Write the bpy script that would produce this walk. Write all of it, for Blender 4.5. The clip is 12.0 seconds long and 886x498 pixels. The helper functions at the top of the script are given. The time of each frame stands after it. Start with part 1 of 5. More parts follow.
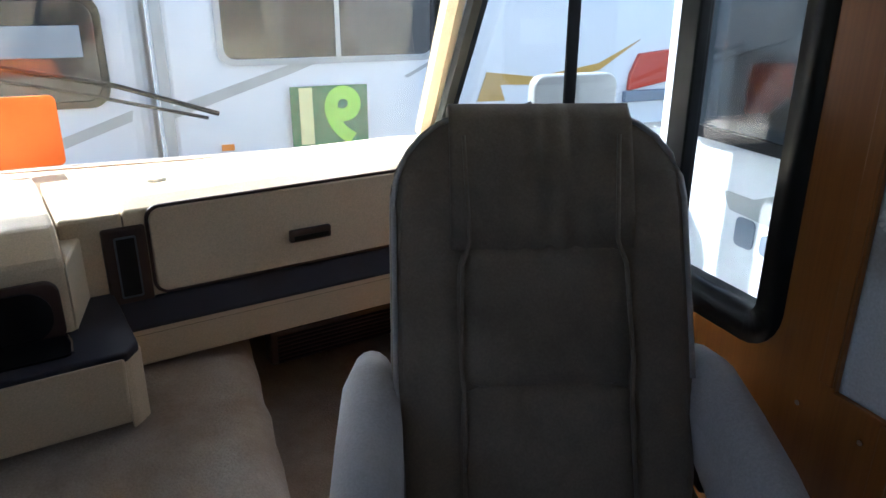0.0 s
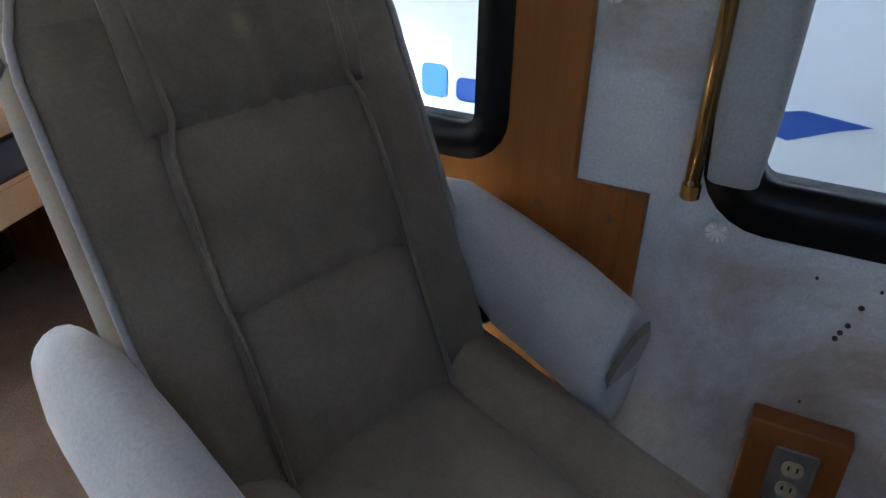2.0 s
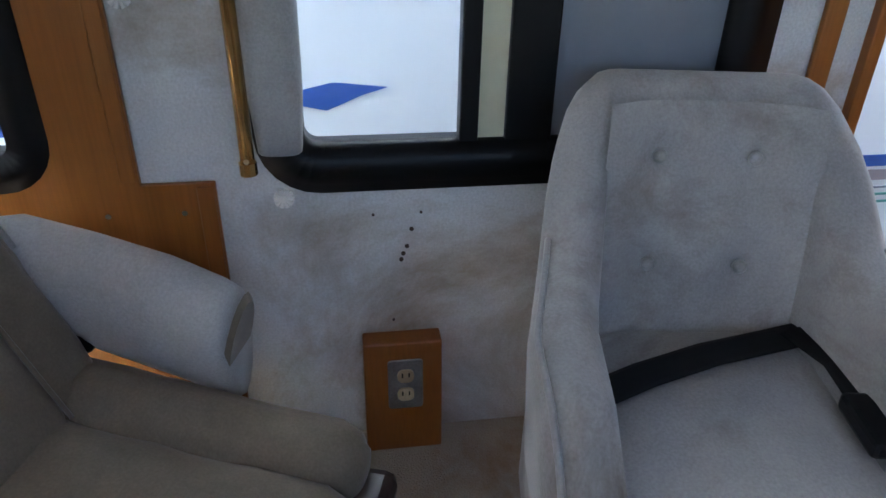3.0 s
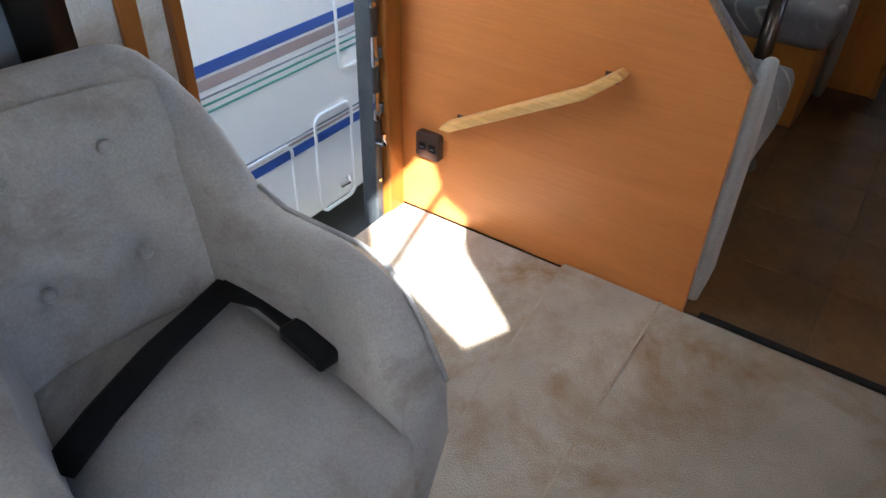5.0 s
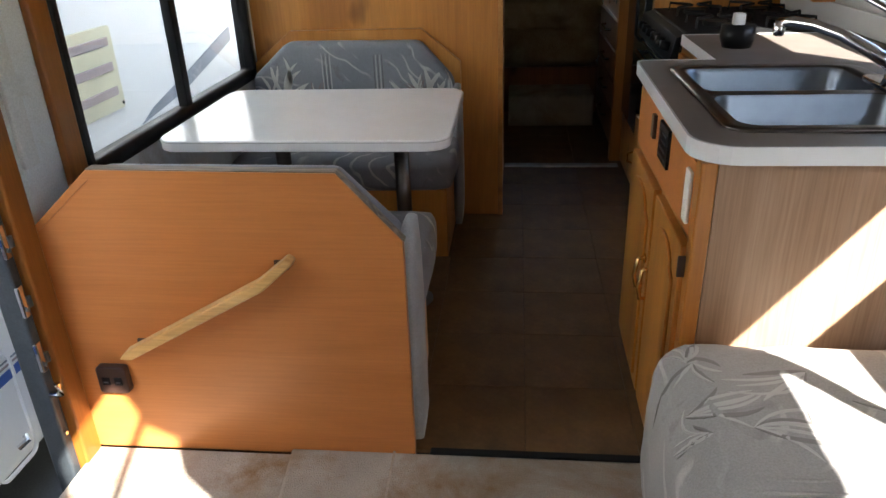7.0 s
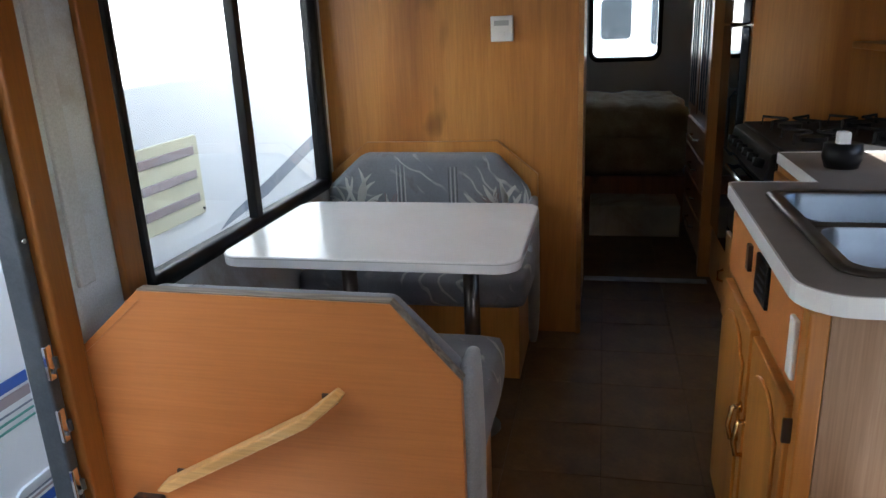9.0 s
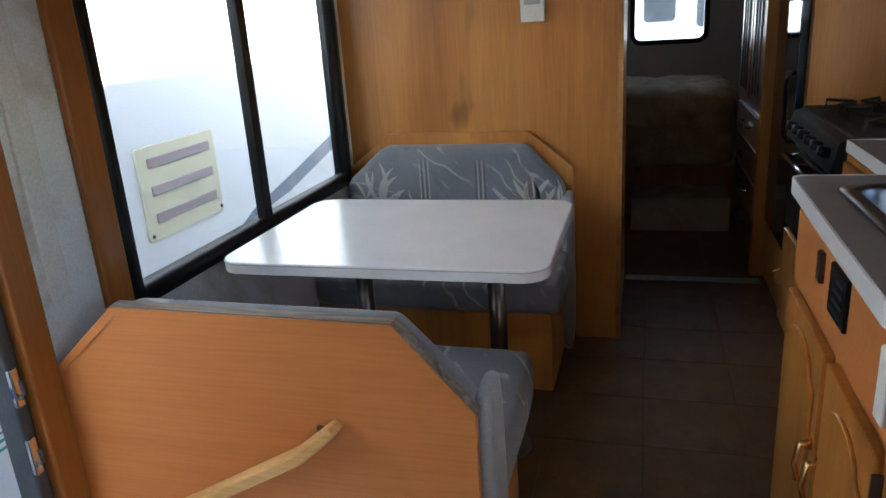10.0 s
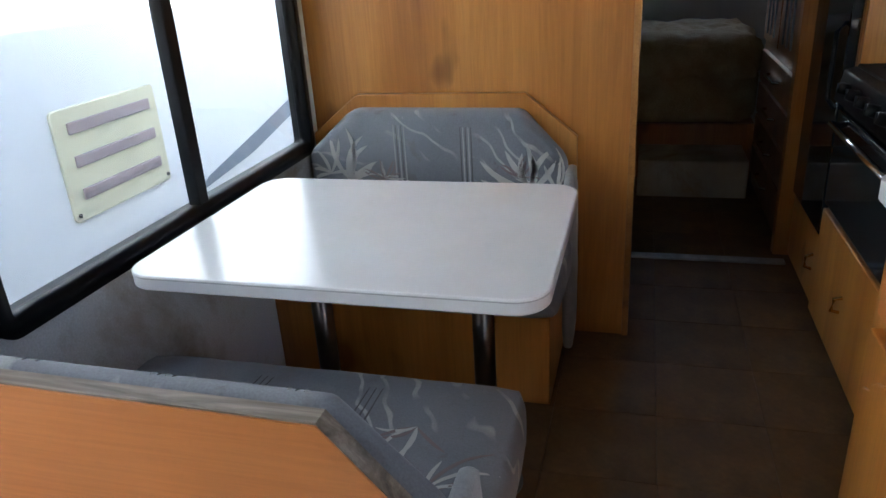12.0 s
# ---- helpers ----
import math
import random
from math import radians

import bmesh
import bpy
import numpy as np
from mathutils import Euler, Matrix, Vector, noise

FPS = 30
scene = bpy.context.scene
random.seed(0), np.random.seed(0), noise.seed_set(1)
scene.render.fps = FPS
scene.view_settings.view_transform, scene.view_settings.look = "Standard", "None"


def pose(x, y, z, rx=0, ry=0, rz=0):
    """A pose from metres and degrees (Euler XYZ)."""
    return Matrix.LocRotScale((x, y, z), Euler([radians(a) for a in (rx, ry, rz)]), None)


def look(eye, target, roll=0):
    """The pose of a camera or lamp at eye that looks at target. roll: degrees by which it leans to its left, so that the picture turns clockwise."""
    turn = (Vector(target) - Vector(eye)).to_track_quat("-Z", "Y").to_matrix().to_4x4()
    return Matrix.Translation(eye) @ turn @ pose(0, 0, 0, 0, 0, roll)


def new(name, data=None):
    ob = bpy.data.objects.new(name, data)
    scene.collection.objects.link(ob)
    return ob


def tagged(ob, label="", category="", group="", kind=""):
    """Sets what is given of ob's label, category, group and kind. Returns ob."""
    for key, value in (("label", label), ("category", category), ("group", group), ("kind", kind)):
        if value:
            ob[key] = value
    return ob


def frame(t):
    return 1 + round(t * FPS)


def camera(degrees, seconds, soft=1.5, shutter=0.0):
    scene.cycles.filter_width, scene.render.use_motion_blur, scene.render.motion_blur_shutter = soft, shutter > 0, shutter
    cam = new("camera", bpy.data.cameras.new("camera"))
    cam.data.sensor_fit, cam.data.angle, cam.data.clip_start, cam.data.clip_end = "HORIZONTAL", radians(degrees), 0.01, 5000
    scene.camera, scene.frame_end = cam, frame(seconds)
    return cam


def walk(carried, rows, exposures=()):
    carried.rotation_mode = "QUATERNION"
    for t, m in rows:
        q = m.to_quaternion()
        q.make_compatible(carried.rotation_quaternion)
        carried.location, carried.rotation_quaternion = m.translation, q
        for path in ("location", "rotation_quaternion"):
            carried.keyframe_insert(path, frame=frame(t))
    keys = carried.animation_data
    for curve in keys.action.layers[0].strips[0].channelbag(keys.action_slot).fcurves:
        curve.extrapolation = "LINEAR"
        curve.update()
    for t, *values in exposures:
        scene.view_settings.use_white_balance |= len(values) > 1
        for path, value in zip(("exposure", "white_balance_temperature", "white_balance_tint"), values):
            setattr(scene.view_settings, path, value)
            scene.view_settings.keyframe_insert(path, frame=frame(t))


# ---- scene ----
cam = camera(63.6, 12.0)
PATH = [
    (0, (1.001, -1.279, 1.259), (0.326, -3.027, 0.561), 0.2),
    (0.5, (1.053, -1.362, 1.221), (0.158, -2.904, 0.315), 1.1),
    (1, (1.01, -1.436, 1.193), (-0.101, -2.769, 0.201), 1.6),
    (1.5, (1.007, -1.533, 1.171), (-0.231, -2.736, 0.161), -0.1),
    (2, (1.104, -1.725, 1.134), (-0.438, -2.483, 0.11), 1.0),
    (2.5, (1.152, -1.715, 1.143), (-0.545, -1.938, 0.108), 1.2),
    (3, (1.191, -1.668, 1.147), (-0.519, -1.4, 0.145), 1.3),
    (3.2, (1.191, -1.623, 1.155), (-0.486, -1.242, 0.134), 0.5),
    (4.8, (1.138, -1.507, 1.248), (0.141, -0.278, 0.025), 1.6),
    (5, (1.156, -1.513, 1.255), (0.287, -0.191, 0.032), 1.7),
    (5.5, (1.154, -1.531, 1.268), (0.661, -0.043, 0.026), 1.0),
    (6, (1.179, -1.529, 1.261), (0.925, 0.046, 0.055), -1.3),
    (6.5, (1.182, -1.525, 1.302), (1.016, 0.168, 0.249), -1.5),
    (7, (1.18, -1.514, 1.328), (0.982, 0.286, 0.478), -2.0),
    (7.5, (1.165, -1.517, 1.356), (0.951, 0.34, 0.646), -1.9),
    (9.5, (1.205, -1.225, 1.338), (0.705, 0.622, 0.754), -3.3),
    (10, (1.204, -1.104, 1.315), (0.666, 0.723, 0.705), -3.9),
    (10.5, (1.175, -0.993, 1.337), (0.629, 0.806, 0.656), -3.5),
    (11, (1.137, -0.874, 1.334), (0.594, 0.911, 0.615), -3.3),
    (11.5, (1.118, -0.747, 1.307), (0.565, 1.028, 0.571), -3.3),
    (12, (1.131, -0.64, 1.315), (0.615, 1.134, 0.549), -3.6),
]
EXPOSURES = [(0, 1.5, 5450, 7), (1.0, 1.7, 5500, 7), (2, 2.5, 5550, 7), (3.2, 3.1, 5750, 7), (5, 3.2, 6300, 7), (5.5, 3.4, 6350, 7), (6.5, 3.1, 6550, 7), (7.5, 2.85, 6500, 7), (9.5, 2.85, 6050, 7), (12, 3.1, 5950, 7)]
walk(cam, [(t, look(e, g, r)) for t, e, g, r in PATH], EXPOSURES)

from mathutils.bvhtree import BVHTree

# ---- world, sun and large lights ----
SUN = Vector((-1.0, 1.25, -1.3)).normalized()   # the way the sunlight travels
world = bpy.data.worlds.new("world")
scene.world = world
world.use_nodes = True
wn = world.node_tree.nodes
sky = wn.new("ShaderNodeTexSky")
sky.sky_type, sky.sun_disc = "NISHITA", False
sky.sun_elevation = math.asin(-SUN.z)
sky.sun_rotation = math.atan2(-SUN.x, -SUN.y)
wn["Background"].inputs["Strength"].default_value = 0.15
world.node_tree.links.new(sky.outputs[0], wn["Background"].inputs["Color"])
lamp = bpy.data.lights.new("sun", "SUN")
lamp.energy, lamp.angle, lamp.color = 5.0, radians(0.5), (1.0, 0.96, 0.90)
sun_ob = new("sun", lamp)
sun_ob.matrix_world = look((0, 0, 12), Vector((0, 0, 12)) + SUN)


# ---- materials ----
def nodes_of(name, rough=0.6, metal=0.0):
    m = bpy.data.materials.new(name)
    m.use_nodes = True
    nt = m.node_tree
    b = nt.nodes["Principled BSDF"]
    b.inputs["Roughness"].default_value = rough
    b.inputs["Metallic"].default_value = metal
    return m, nt, b


def ramp(nt, src, stops):
    r = nt.nodes.new("ShaderNodeValToRGB")
    e = r.color_ramp.elements
    e[0].position, e[0].color = stops[0][0], (*stops[0][1], 1)
    e[1].position, e[1].color = stops[-1][0], (*stops[-1][1], 1)
    for p, c in stops[1:-1]:
        k = e.new(p)
        k.color = (*c, 1)
    nt.links.new(src, r.inputs[0])
    return r.outputs[0]


def coords(nt, scale=(1, 1, 1)):
    tc = nt.nodes.new("ShaderNodeTexCoord")
    mp = nt.nodes.new("ShaderNodeMapping")
    mp.inputs["Scale"].default_value = scale
    nt.links.new(tc.outputs["Object"], mp.inputs[0])
    return mp.outputs[0]


def noise_of(nt, vec, scale, detail=4, rough=0.55, dist=0.0):
    n = nt.nodes.new("ShaderNodeTexNoise")
    n.inputs["Scale"].default_value = scale
    n.inputs["Detail"].default_value = detail
    n.inputs["Roughness"].default_value = rough
    n.inputs["Distortion"].default_value = dist
    nt.links.new(vec, n.inputs["Vector"])
    return n.outputs["Fac"]


def mix(nt, fac, a, b, mode="MIX"):
    m = nt.nodes.new("ShaderNodeMix")
    m.data_type, m.blend_type = "RGBA", mode
    for sock, v in ((m.inputs["Factor"], fac), (m.inputs["A"], a), (m.inputs["B"], b)):
        if isinstance(v, (int, float)):
            sock.default_value = v
        elif isinstance(v, tuple):
            sock.default_value = (*v, 1)
        else:
            nt.links.new(v, sock)
    return m.outputs["Result"]


def bump(nt, b, h, strength=0.3, dist=0.002):
    n = nt.nodes.new("ShaderNodeBump")
    n.inputs["Strength"].default_value = strength
    n.inputs["Distance"].default_value = dist
    nt.links.new(h, n.inputs["Height"])
    nt.links.new(n.outputs[0], b.inputs["Normal"])


def mottled(name, c0, c1, rough=0.6, metal=0.0, big=3.0, fine=120.0, bmp=0.2, bdist=0.001, dirt=None, dirt_amt=0.5):
    """A surface with large soft variation, fine grain and relief."""
    m, nt, b = nodes_of(name, rough, metal)
    v = coords(nt)
    base = ramp(nt, noise_of(nt, v, big, 5, 0.6), [(0.3, c0), (0.7, c1)])
    g = noise_of(nt, v, fine, 3)
    lo = 0.82 if bmp > 0.06 else 0.95
    grain = ramp(nt, g, [(0.3, (lo, lo, lo)), (0.7, (2 - lo - 0.08, 2 - lo - 0.08, 2 - lo - 0.08))])
    col = mix(nt, 0.8, base, grain, "MULTIPLY")
    if dirt:
        d = ramp(nt, noise_of(nt, v, big * 0.9, 6, 0.7, 0.4), [(0.49, (0, 0, 0)), (0.72, (dirt_amt,) * 3)])
        col = mix(nt, d, col, dirt)
    nt.links.new(col, b.inputs["Base Color"])
    if bmp:
        bump(nt, b, g, bmp, bdist)
    return m


def wood(name, c0, c1, c2, axis="z", rough=0.38, scale=1.0, knots=True, pores=0.55):
    """Grain stretched along an axis, with cathedral figure and fine pores."""
    m, nt, b = nodes_of(name, rough)
    st = {"x": (0.12, 1, 1), "y": (1, 0.12, 1), "z": (1, 1, 0.12)}[axis]
    v = coords(nt, tuple(scale * k for k in st))
    w = noise_of(nt, v, 7, 5, 0.6, 1.2)
    base = ramp(nt, w, [(0.25, c0), (0.5, c1), (0.75, c2)])
    st2 = {"x": (0.03, 1, 1), "y": (1, 0.03, 1), "z": (1, 1, 0.03)}[axis]
    p = noise_of(nt, coords(nt, st2), 160, 3)
    col = mix(nt, pores, base, ramp(nt, p, [(0.35, (0.72, 0.68, 0.62)), (0.62, (1.08, 1.06, 1.04))]), "MULTIPLY")
    if knots:
        k = noise_of(nt, coords(nt, tuple(0.4 + 0.6 * q for q in st)), 5.5, 2, 0.4, 0.3)
        col = mix(nt, ramp(nt, k, [(0.66, (0, 0, 0)), (0.74, (0.6, 0.6, 0.6))]), col, tuple(0.4 * q for q in c0))
    nt.links.new(col, b.inputs["Base Color"])
    bump(nt, b, p, 0.12, 0.0006)
    return m


def plain(name, c, rough=0.4, metal=0.0):
    return mottled(name, tuple(0.92 * k for k in c), tuple(1.06 * k for k in c), rough, metal, 6.0, 300.0, 0.05, 0.0004)


def glass_of(name, tint=(0.93, 0.96, 0.96)):
    m, nt, b = nodes_of(name, 0.0)
    b.inputs["Base Color"].default_value = (*tint, 1)
    b.inputs["Transmission Weight"].default_value = 1.0
    b.inputs["IOR"].default_value = 1.3
    return m


def floral(name, c0, c1, leaf, dark, stripes=0.0, scale=5.0):
    """Upholstery print: mottled ground, pale palm sprays, darker blots, and stripes."""
    m, nt, b = nodes_of(name, 0.95)
    v = coords(nt)
    base = ramp(nt, noise_of(nt, v, 3.0, 5), [(0.3, c0), (0.7, c1)])
    w = nt.nodes.new("ShaderNodeTexWave")
    w.wave_type, w.rings_direction = "RINGS", "SPHERICAL"
    w.inputs["Scale"].default_value = scale * 0.9
    w.inputs["Distortion"].default_value = 9.0
    w.inputs["Detail"].default_value = 2.0
    w.inputs["Detail Scale"].default_value = 0.9
    nt.links.new(v, w.inputs["Vector"])
    line = ramp(nt, w.outputs["Fac"], [(0.90, (0, 0, 0)), (0.97, (1, 1, 1))])
    mask = ramp(nt, noise_of(nt, v, scale * 0.9, 2), [(0.50, (0, 0, 0)), (0.60, (0.6, 0.6, 0.6))])
    spray = mix(nt, 1.0, line, mask, "MULTIPLY")
    col = mix(nt, spray, base, leaf)
    blot = ramp(nt, noise_of(nt, v, scale * 2.2, 3, 0.6, 0.6), [(0.62, (0, 0, 0)), (0.70, (0.4, 0.4, 0.4))])
    col = mix(nt, blot, col, dark)
    g = noise_of(nt, v, 260, 2)
    col = mix(nt, 0.7, col, ramp(nt, g, [(0.3, (0.8, 0.8, 0.8)), (0.7, (1.1, 1.1, 1.1))]), "MULTIPLY")
    nt.links.new(col, b.inputs["Base Color"])
    b.inputs["Sheen Weight"].default_value = 0.2
    bump(nt, b, g, 0.25, 0.001)
    return m


def velour(name, c0, c1, dirt, amt=0.6):
    m = mottled(name, c0, c1, 0.9, 0, 4.0, 220, 0.25, 0.001, dirt, amt)
    b = m.node_tree.nodes["Principled BSDF"]
    b.inputs["Sheen Weight"].default_value = 0.35
    b.inputs["Sheen Roughness"].default_value = 0.4
    return m


M_PANEL = wood("panel_wood", (0.46, 0.158, 0.038), (0.53, 0.19, 0.05), (0.58, 0.222, 0.063), "x", 0.42, 0.7, False, 0.25)
M_OAK = wood("oak", (0.30, 0.098, 0.014), (0.48, 0.195, 0.036), (0.63, 0.30, 0.072), "z", 0.36, 0.45, True, 0.35)
M_OAKX = wood("oak_across", (0.30, 0.12, 0.03), (0.40, 0.18, 0.048), (0.48, 0.24, 0.07), "y", 0.36)
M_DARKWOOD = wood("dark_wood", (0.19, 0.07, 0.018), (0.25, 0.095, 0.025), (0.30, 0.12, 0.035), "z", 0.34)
M_RAIL = wood("rail_pine", (0.58, 0.33, 0.11), (0.68, 0.42, 0.16), (0.75, 0.50, 0.22), "x", 0.35, 1.6, False)
M_GREYOAK = wood("grey_oak_laminate", (0.24, 0.13, 0.065), (0.40, 0.26, 0.17), (0.54, 0.44, 0.36), "z", 0.5, 0.45, False, 0.6)
# redder, darker copy of the oak; the cab's weak bounce light is painted in
M_CABWOOD = wood("shaded_cab_wood", (0.19, 0.062, 0.009), (0.27, 0.095, 0.015), (0.34, 0.13, 0.026), "z", 0.36, 0.45, True, 0.35)
M_PLY = wood("plywood_edge", (0.06, 0.045, 0.035), (0.22, 0.18, 0.14), (0.42, 0.36, 0.30), "x", 0.6, 4.0, False)
M_CARPET = mottled("carpet_tan", (0.35, 0.305, 0.25), (0.50, 0.455, 0.39), 1.0, 0, 3.2, 240, 1.0, 0.005, (0.27, 0.16, 0.07), 0.95)
M_CABCARPET = mottled("cab_carpet", (0.38, 0.30, 0.22), (0.52, 0.44, 0.35), 1.0, 0, 5.0, 170, 0.9, 0.005, (0.26, 0.18, 0.12), 0.5)
M_VINYL = mottled("vinyl_tile", (0.11, 0.058, 0.021), (0.21, 0.118, 0.048), 0.6, 0, 3.0, 60, 0.15, 0.001, (0.055, 0.033, 0.017), 0.8)
M_WALL = mottled("wall_fabric", (0.60, 0.62, 0.64), (0.70, 0.72, 0.74), 0.95, 0, 2.5, 200, 0.4, 0.001, (0.30, 0.23, 0.15), 0.9)
M_WALLCLEAN = mottled("wall_vinyl", (0.55, 0.55, 0.54), (0.62, 0.62, 0.62), 0.7, 0, 2.5, 200, 0.15, 0.0008)
# unseen ceiling, coloured darker than the walls to weaken bounced light
M_CEIL = mottled("darkened_ceiling_fabric", (0.30, 0.27, 0.24), (0.36, 0.33, 0.30), 0.95, 0, 2.0, 150, 0.3, 0.001)
M_BLACK = plain("black_plastic", (0.006, 0.006, 0.007), 0.4)
M_RUBBER = plain("black_rubber", (0.014, 0.014, 0.015), 0.6)
M_BELT = mottled("black_webbing", (0.008, 0.008, 0.009), (0.014, 0.014, 0.016), 0.8, 0, 8, 400, 0.4, 0.001)
for m in (M_BLACK, M_RUBBER, M_BELT):
    m.node_tree.nodes["Principled BSDF"].inputs["Specular IOR Level"].default_value = 0.2
M_BROWN = plain("brown_plastic", (0.045, 0.022, 0.016), 0.35)
M_CREAM = mottled("cream_vinyl", (0.58, 0.47, 0.31), (0.64, 0.53, 0.36), 0.5, 0, 4, 260, 0.2, 0.0006)
M_NAVY = mottled("dark_blue_vinyl", (0.011, 0.009, 0.016), (0.02, 0.017, 0.027), 0.75, 0, 5, 240, 0.2, 0.0006)
M_SEAT = velour("seat_velour", (0.165, 0.136, 0.098), (0.265, 0.224, 0.168), (0.10, 0.08, 0.06), 0.6)
M_SEATPIPE = velour("seat_piping", (0.36, 0.35, 0.34), (0.42, 0.41, 0.40), (0.3, 0.28, 0.25), 0.4)
M_ARM = velour("arm_velour", (0.42, 0.42, 0.43), (0.50, 0.50, 0.51), (0.33, 0.30, 0.27), 0.5)
M_CHAIR = velour("chair_velour", (0.29, 0.285, 0.28), (0.42, 0.415, 0.415), (0.13, 0.10, 0.075), 0.9)
M_SOFA = floral("sofa_print", (0.32, 0.31, 0.295), (0.39, 0.38, 0.365), (0.62, 0.61, 0.57), (0.22, 0.20, 0.19), 0, 5.0)
M_DINETTE = floral("dinette_print", (0.15, 0.16, 0.18), (0.24, 0.25, 0.27), (0.58, 0.58, 0.54), (0.13, 0.10, 0.10), 0, 6.0)
M_GREYPAD = velour("grey_padding", (0.30, 0.305, 0.31), (0.37, 0.375, 0.38), (0.22, 0.2, 0.19), 0.5)
M_STRIPE = plain("stripe_thread", (0.10, 0.095, 0.10), 0.9)
M_STRIPE_PALE = plain("pale_stripe_thread", (0.45, 0.45, 0.43), 0.9)
M_SPRAY = plain("spray_thread", (0.52, 0.52, 0.49), 0.9)
M_SOFALEAF = plain("sofa_leaf_thread", (0.54, 0.535, 0.51), 0.9)
M_SOFABLOT = plain("sofa_blossom_thread", (0.25, 0.24, 0.225), 0.9)
M_BLOOM = plain("bloom_thread", (0.22, 0.17, 0.17), 0.9)
M_LAMINATE = mottled("white_laminate", (0.74, 0.74, 0.74), (0.80, 0.80, 0.80), 0.22, 0, 5, 500, 0.02, 0.0003)
M_COUNTER = mottled("speckled_laminate", (0.135, 0.112, 0.098), (0.175, 0.15, 0.132), 0.5, 0, 5, 420, 0.03, 0.0003)
M_WHITE = plain("white_plastic", (0.78, 0.77, 0.74), 0.4)
M_STEEL = mottled("brushed_steel", (0.14, 0.16, 0.19), (0.20, 0.225, 0.26), 0.34, 1.0, 6, 300, 0.05, 0.0003)
# reflections of the dark interior are put into this steel's colour
M_SINKRIM = mottled("dark_reflection_steel", (0.09, 0.08, 0.075), (0.14, 0.125, 0.115), 0.3, 1.0, 6, 300, 0.05, 0.0003)
M_CHROME = plain("chrome", (0.8, 0.8, 0.82), 0.06, 1.0)
M_BRASS = plain("brass", (0.75, 0.50, 0.20), 0.2, 1.0)
M_ALU = mottled("worn_aluminium", (0.30, 0.30, 0.31), (0.45, 0.45, 0.46), 0.4, 1.0, 20, 200, 0.2, 0.0006)
M_FRAME = mottled("dark_grey_metal", (0.045, 0.055, 0.065), (0.08, 0.09, 0.10), 0.45, 0.3, 14, 200, 0.2, 0.0006)
M_GLASS = glass_of("window_glass")
M_BODY = mottled("coach_white", (0.76, 0.77, 0.775), (0.80, 0.81, 0.815), 0.3, 0, 1.5, 60, 0.02, 0.0004)
M_BLUE = plain("stripe_blue", (0.03, 0.09, 0.36), 0.35)
M_TAUPE = plain("stripe_taupe", (0.35, 0.28, 0.28), 0.35)
M_GREEN = plain("stripe_green", (0.10, 0.32, 0.27), 0.35)
M_GREYBLUE = plain("graphic_slate", (0.20, 0.23, 0.28), 0.35)
M_GREYBEIGE = plain("graphic_grey", (0.42, 0.43, 0.42), 0.4)
M_GOLD = plain("graphic_gold", (0.55, 0.33, 0.06), 0.4)
M_VENT = plain("cream_vent", (0.66, 0.63, 0.45), 0.5)
M_DARKGLASS = plain("dark_glass", (0.02, 0.025, 0.03), 0.05)
M_ORANGE = plain("orange_card", (0.85, 0.16, 0.01), 0.6)
M_SIGNGREEN = plain("sign_green", (0.02, 0.16, 0.04), 0.5)
M_LIME = plain("sign_lime", (0.35, 0.72, 0.05), 0.5)
M_SIGNCREAM = plain("sign_cream", (0.8, 0.78, 0.35), 0.5)
M_AMBER = plain("amber_lens", (0.8, 0.25, 0.02), 0.3)
M_RED = plain("red_paint", (0.55, 0.05, 0.02), 0.3)
M_BED = mottled("bed_cover", (0.24, 0.16, 0.07), (0.42, 0.34, 0.21), 0.9, 0, 7, 120, 0.6, 0.01)
M_ASPHALT = mottled("asphalt", (0.045, 0.045, 0.046), (0.06, 0.06, 0.06), 0.9, 0, 0.8, 90, 0.5, 0.004)
M_TREE = mottled("foliage", (0.04, 0.07, 0.03), (0.08, 0.12, 0.05), 0.8, 0, 2, 30, 0.3, 0.01)


# ---- mesh helpers ----
def mesh_ob(name, bm, mat, parent=None, label="", smooth=False):
    me = bpy.data.meshes.new(name)
    bmesh.ops.recalc_face_normals(bm, faces=bm.faces)
    bm.to_mesh(me)
    bm.free()
    if smooth:
        for p in me.polygons:
            p.use_smooth = True
    me.materials.append(mat)
    ob = new(name, me)
    if parent:
        ob.parent = parent
    if label:
        ob["label"] = label
    return ob


def part(name, bm, mat, parent, label="", smooth=False):
    return mesh_ob(name, bm, mat, parent, label, smooth)


def thing(name, x=0, y=0, z=0, rz=0, label="", category="", group="", kind=""):
    e = new(name)
    e.empty_display_size = 0.1
    e.matrix_world = pose(x, y, z, 0, 0, rz)
    return tagged(e, label, category, group, kind)


def box(x0, y0, z0, x1, y1, z1, bev=0.0, seg=2, bm=None):
    b = bmesh.new()
    bmesh.ops.create_cube(b, size=1)
    for v in b.verts:
        v.co = Vector(((x0 + x1) / 2 + v.co.x * (x1 - x0), (y0 + y1) / 2 + v.co.y * (y1 - y0), (z0 + z1) / 2 + v.co.z * (z1 - z0)))
    if bev:
        bmesh.ops.bevel(b, geom=b.edges[:], offset=min(bev, 0.45 * min(abs(x1 - x0), abs(y1 - y0), abs(z1 - z0))), segments=seg, profile=0.5, affect="EDGES")
    return join(bm, b)


def join(bm, b):
    if bm is None:
        return b
    me = bpy.data.meshes.new("tmp")
    b.to_mesh(me)
    b.free()
    bm.from_mesh(me)
    bpy.data.meshes.remove(me)
    return bm


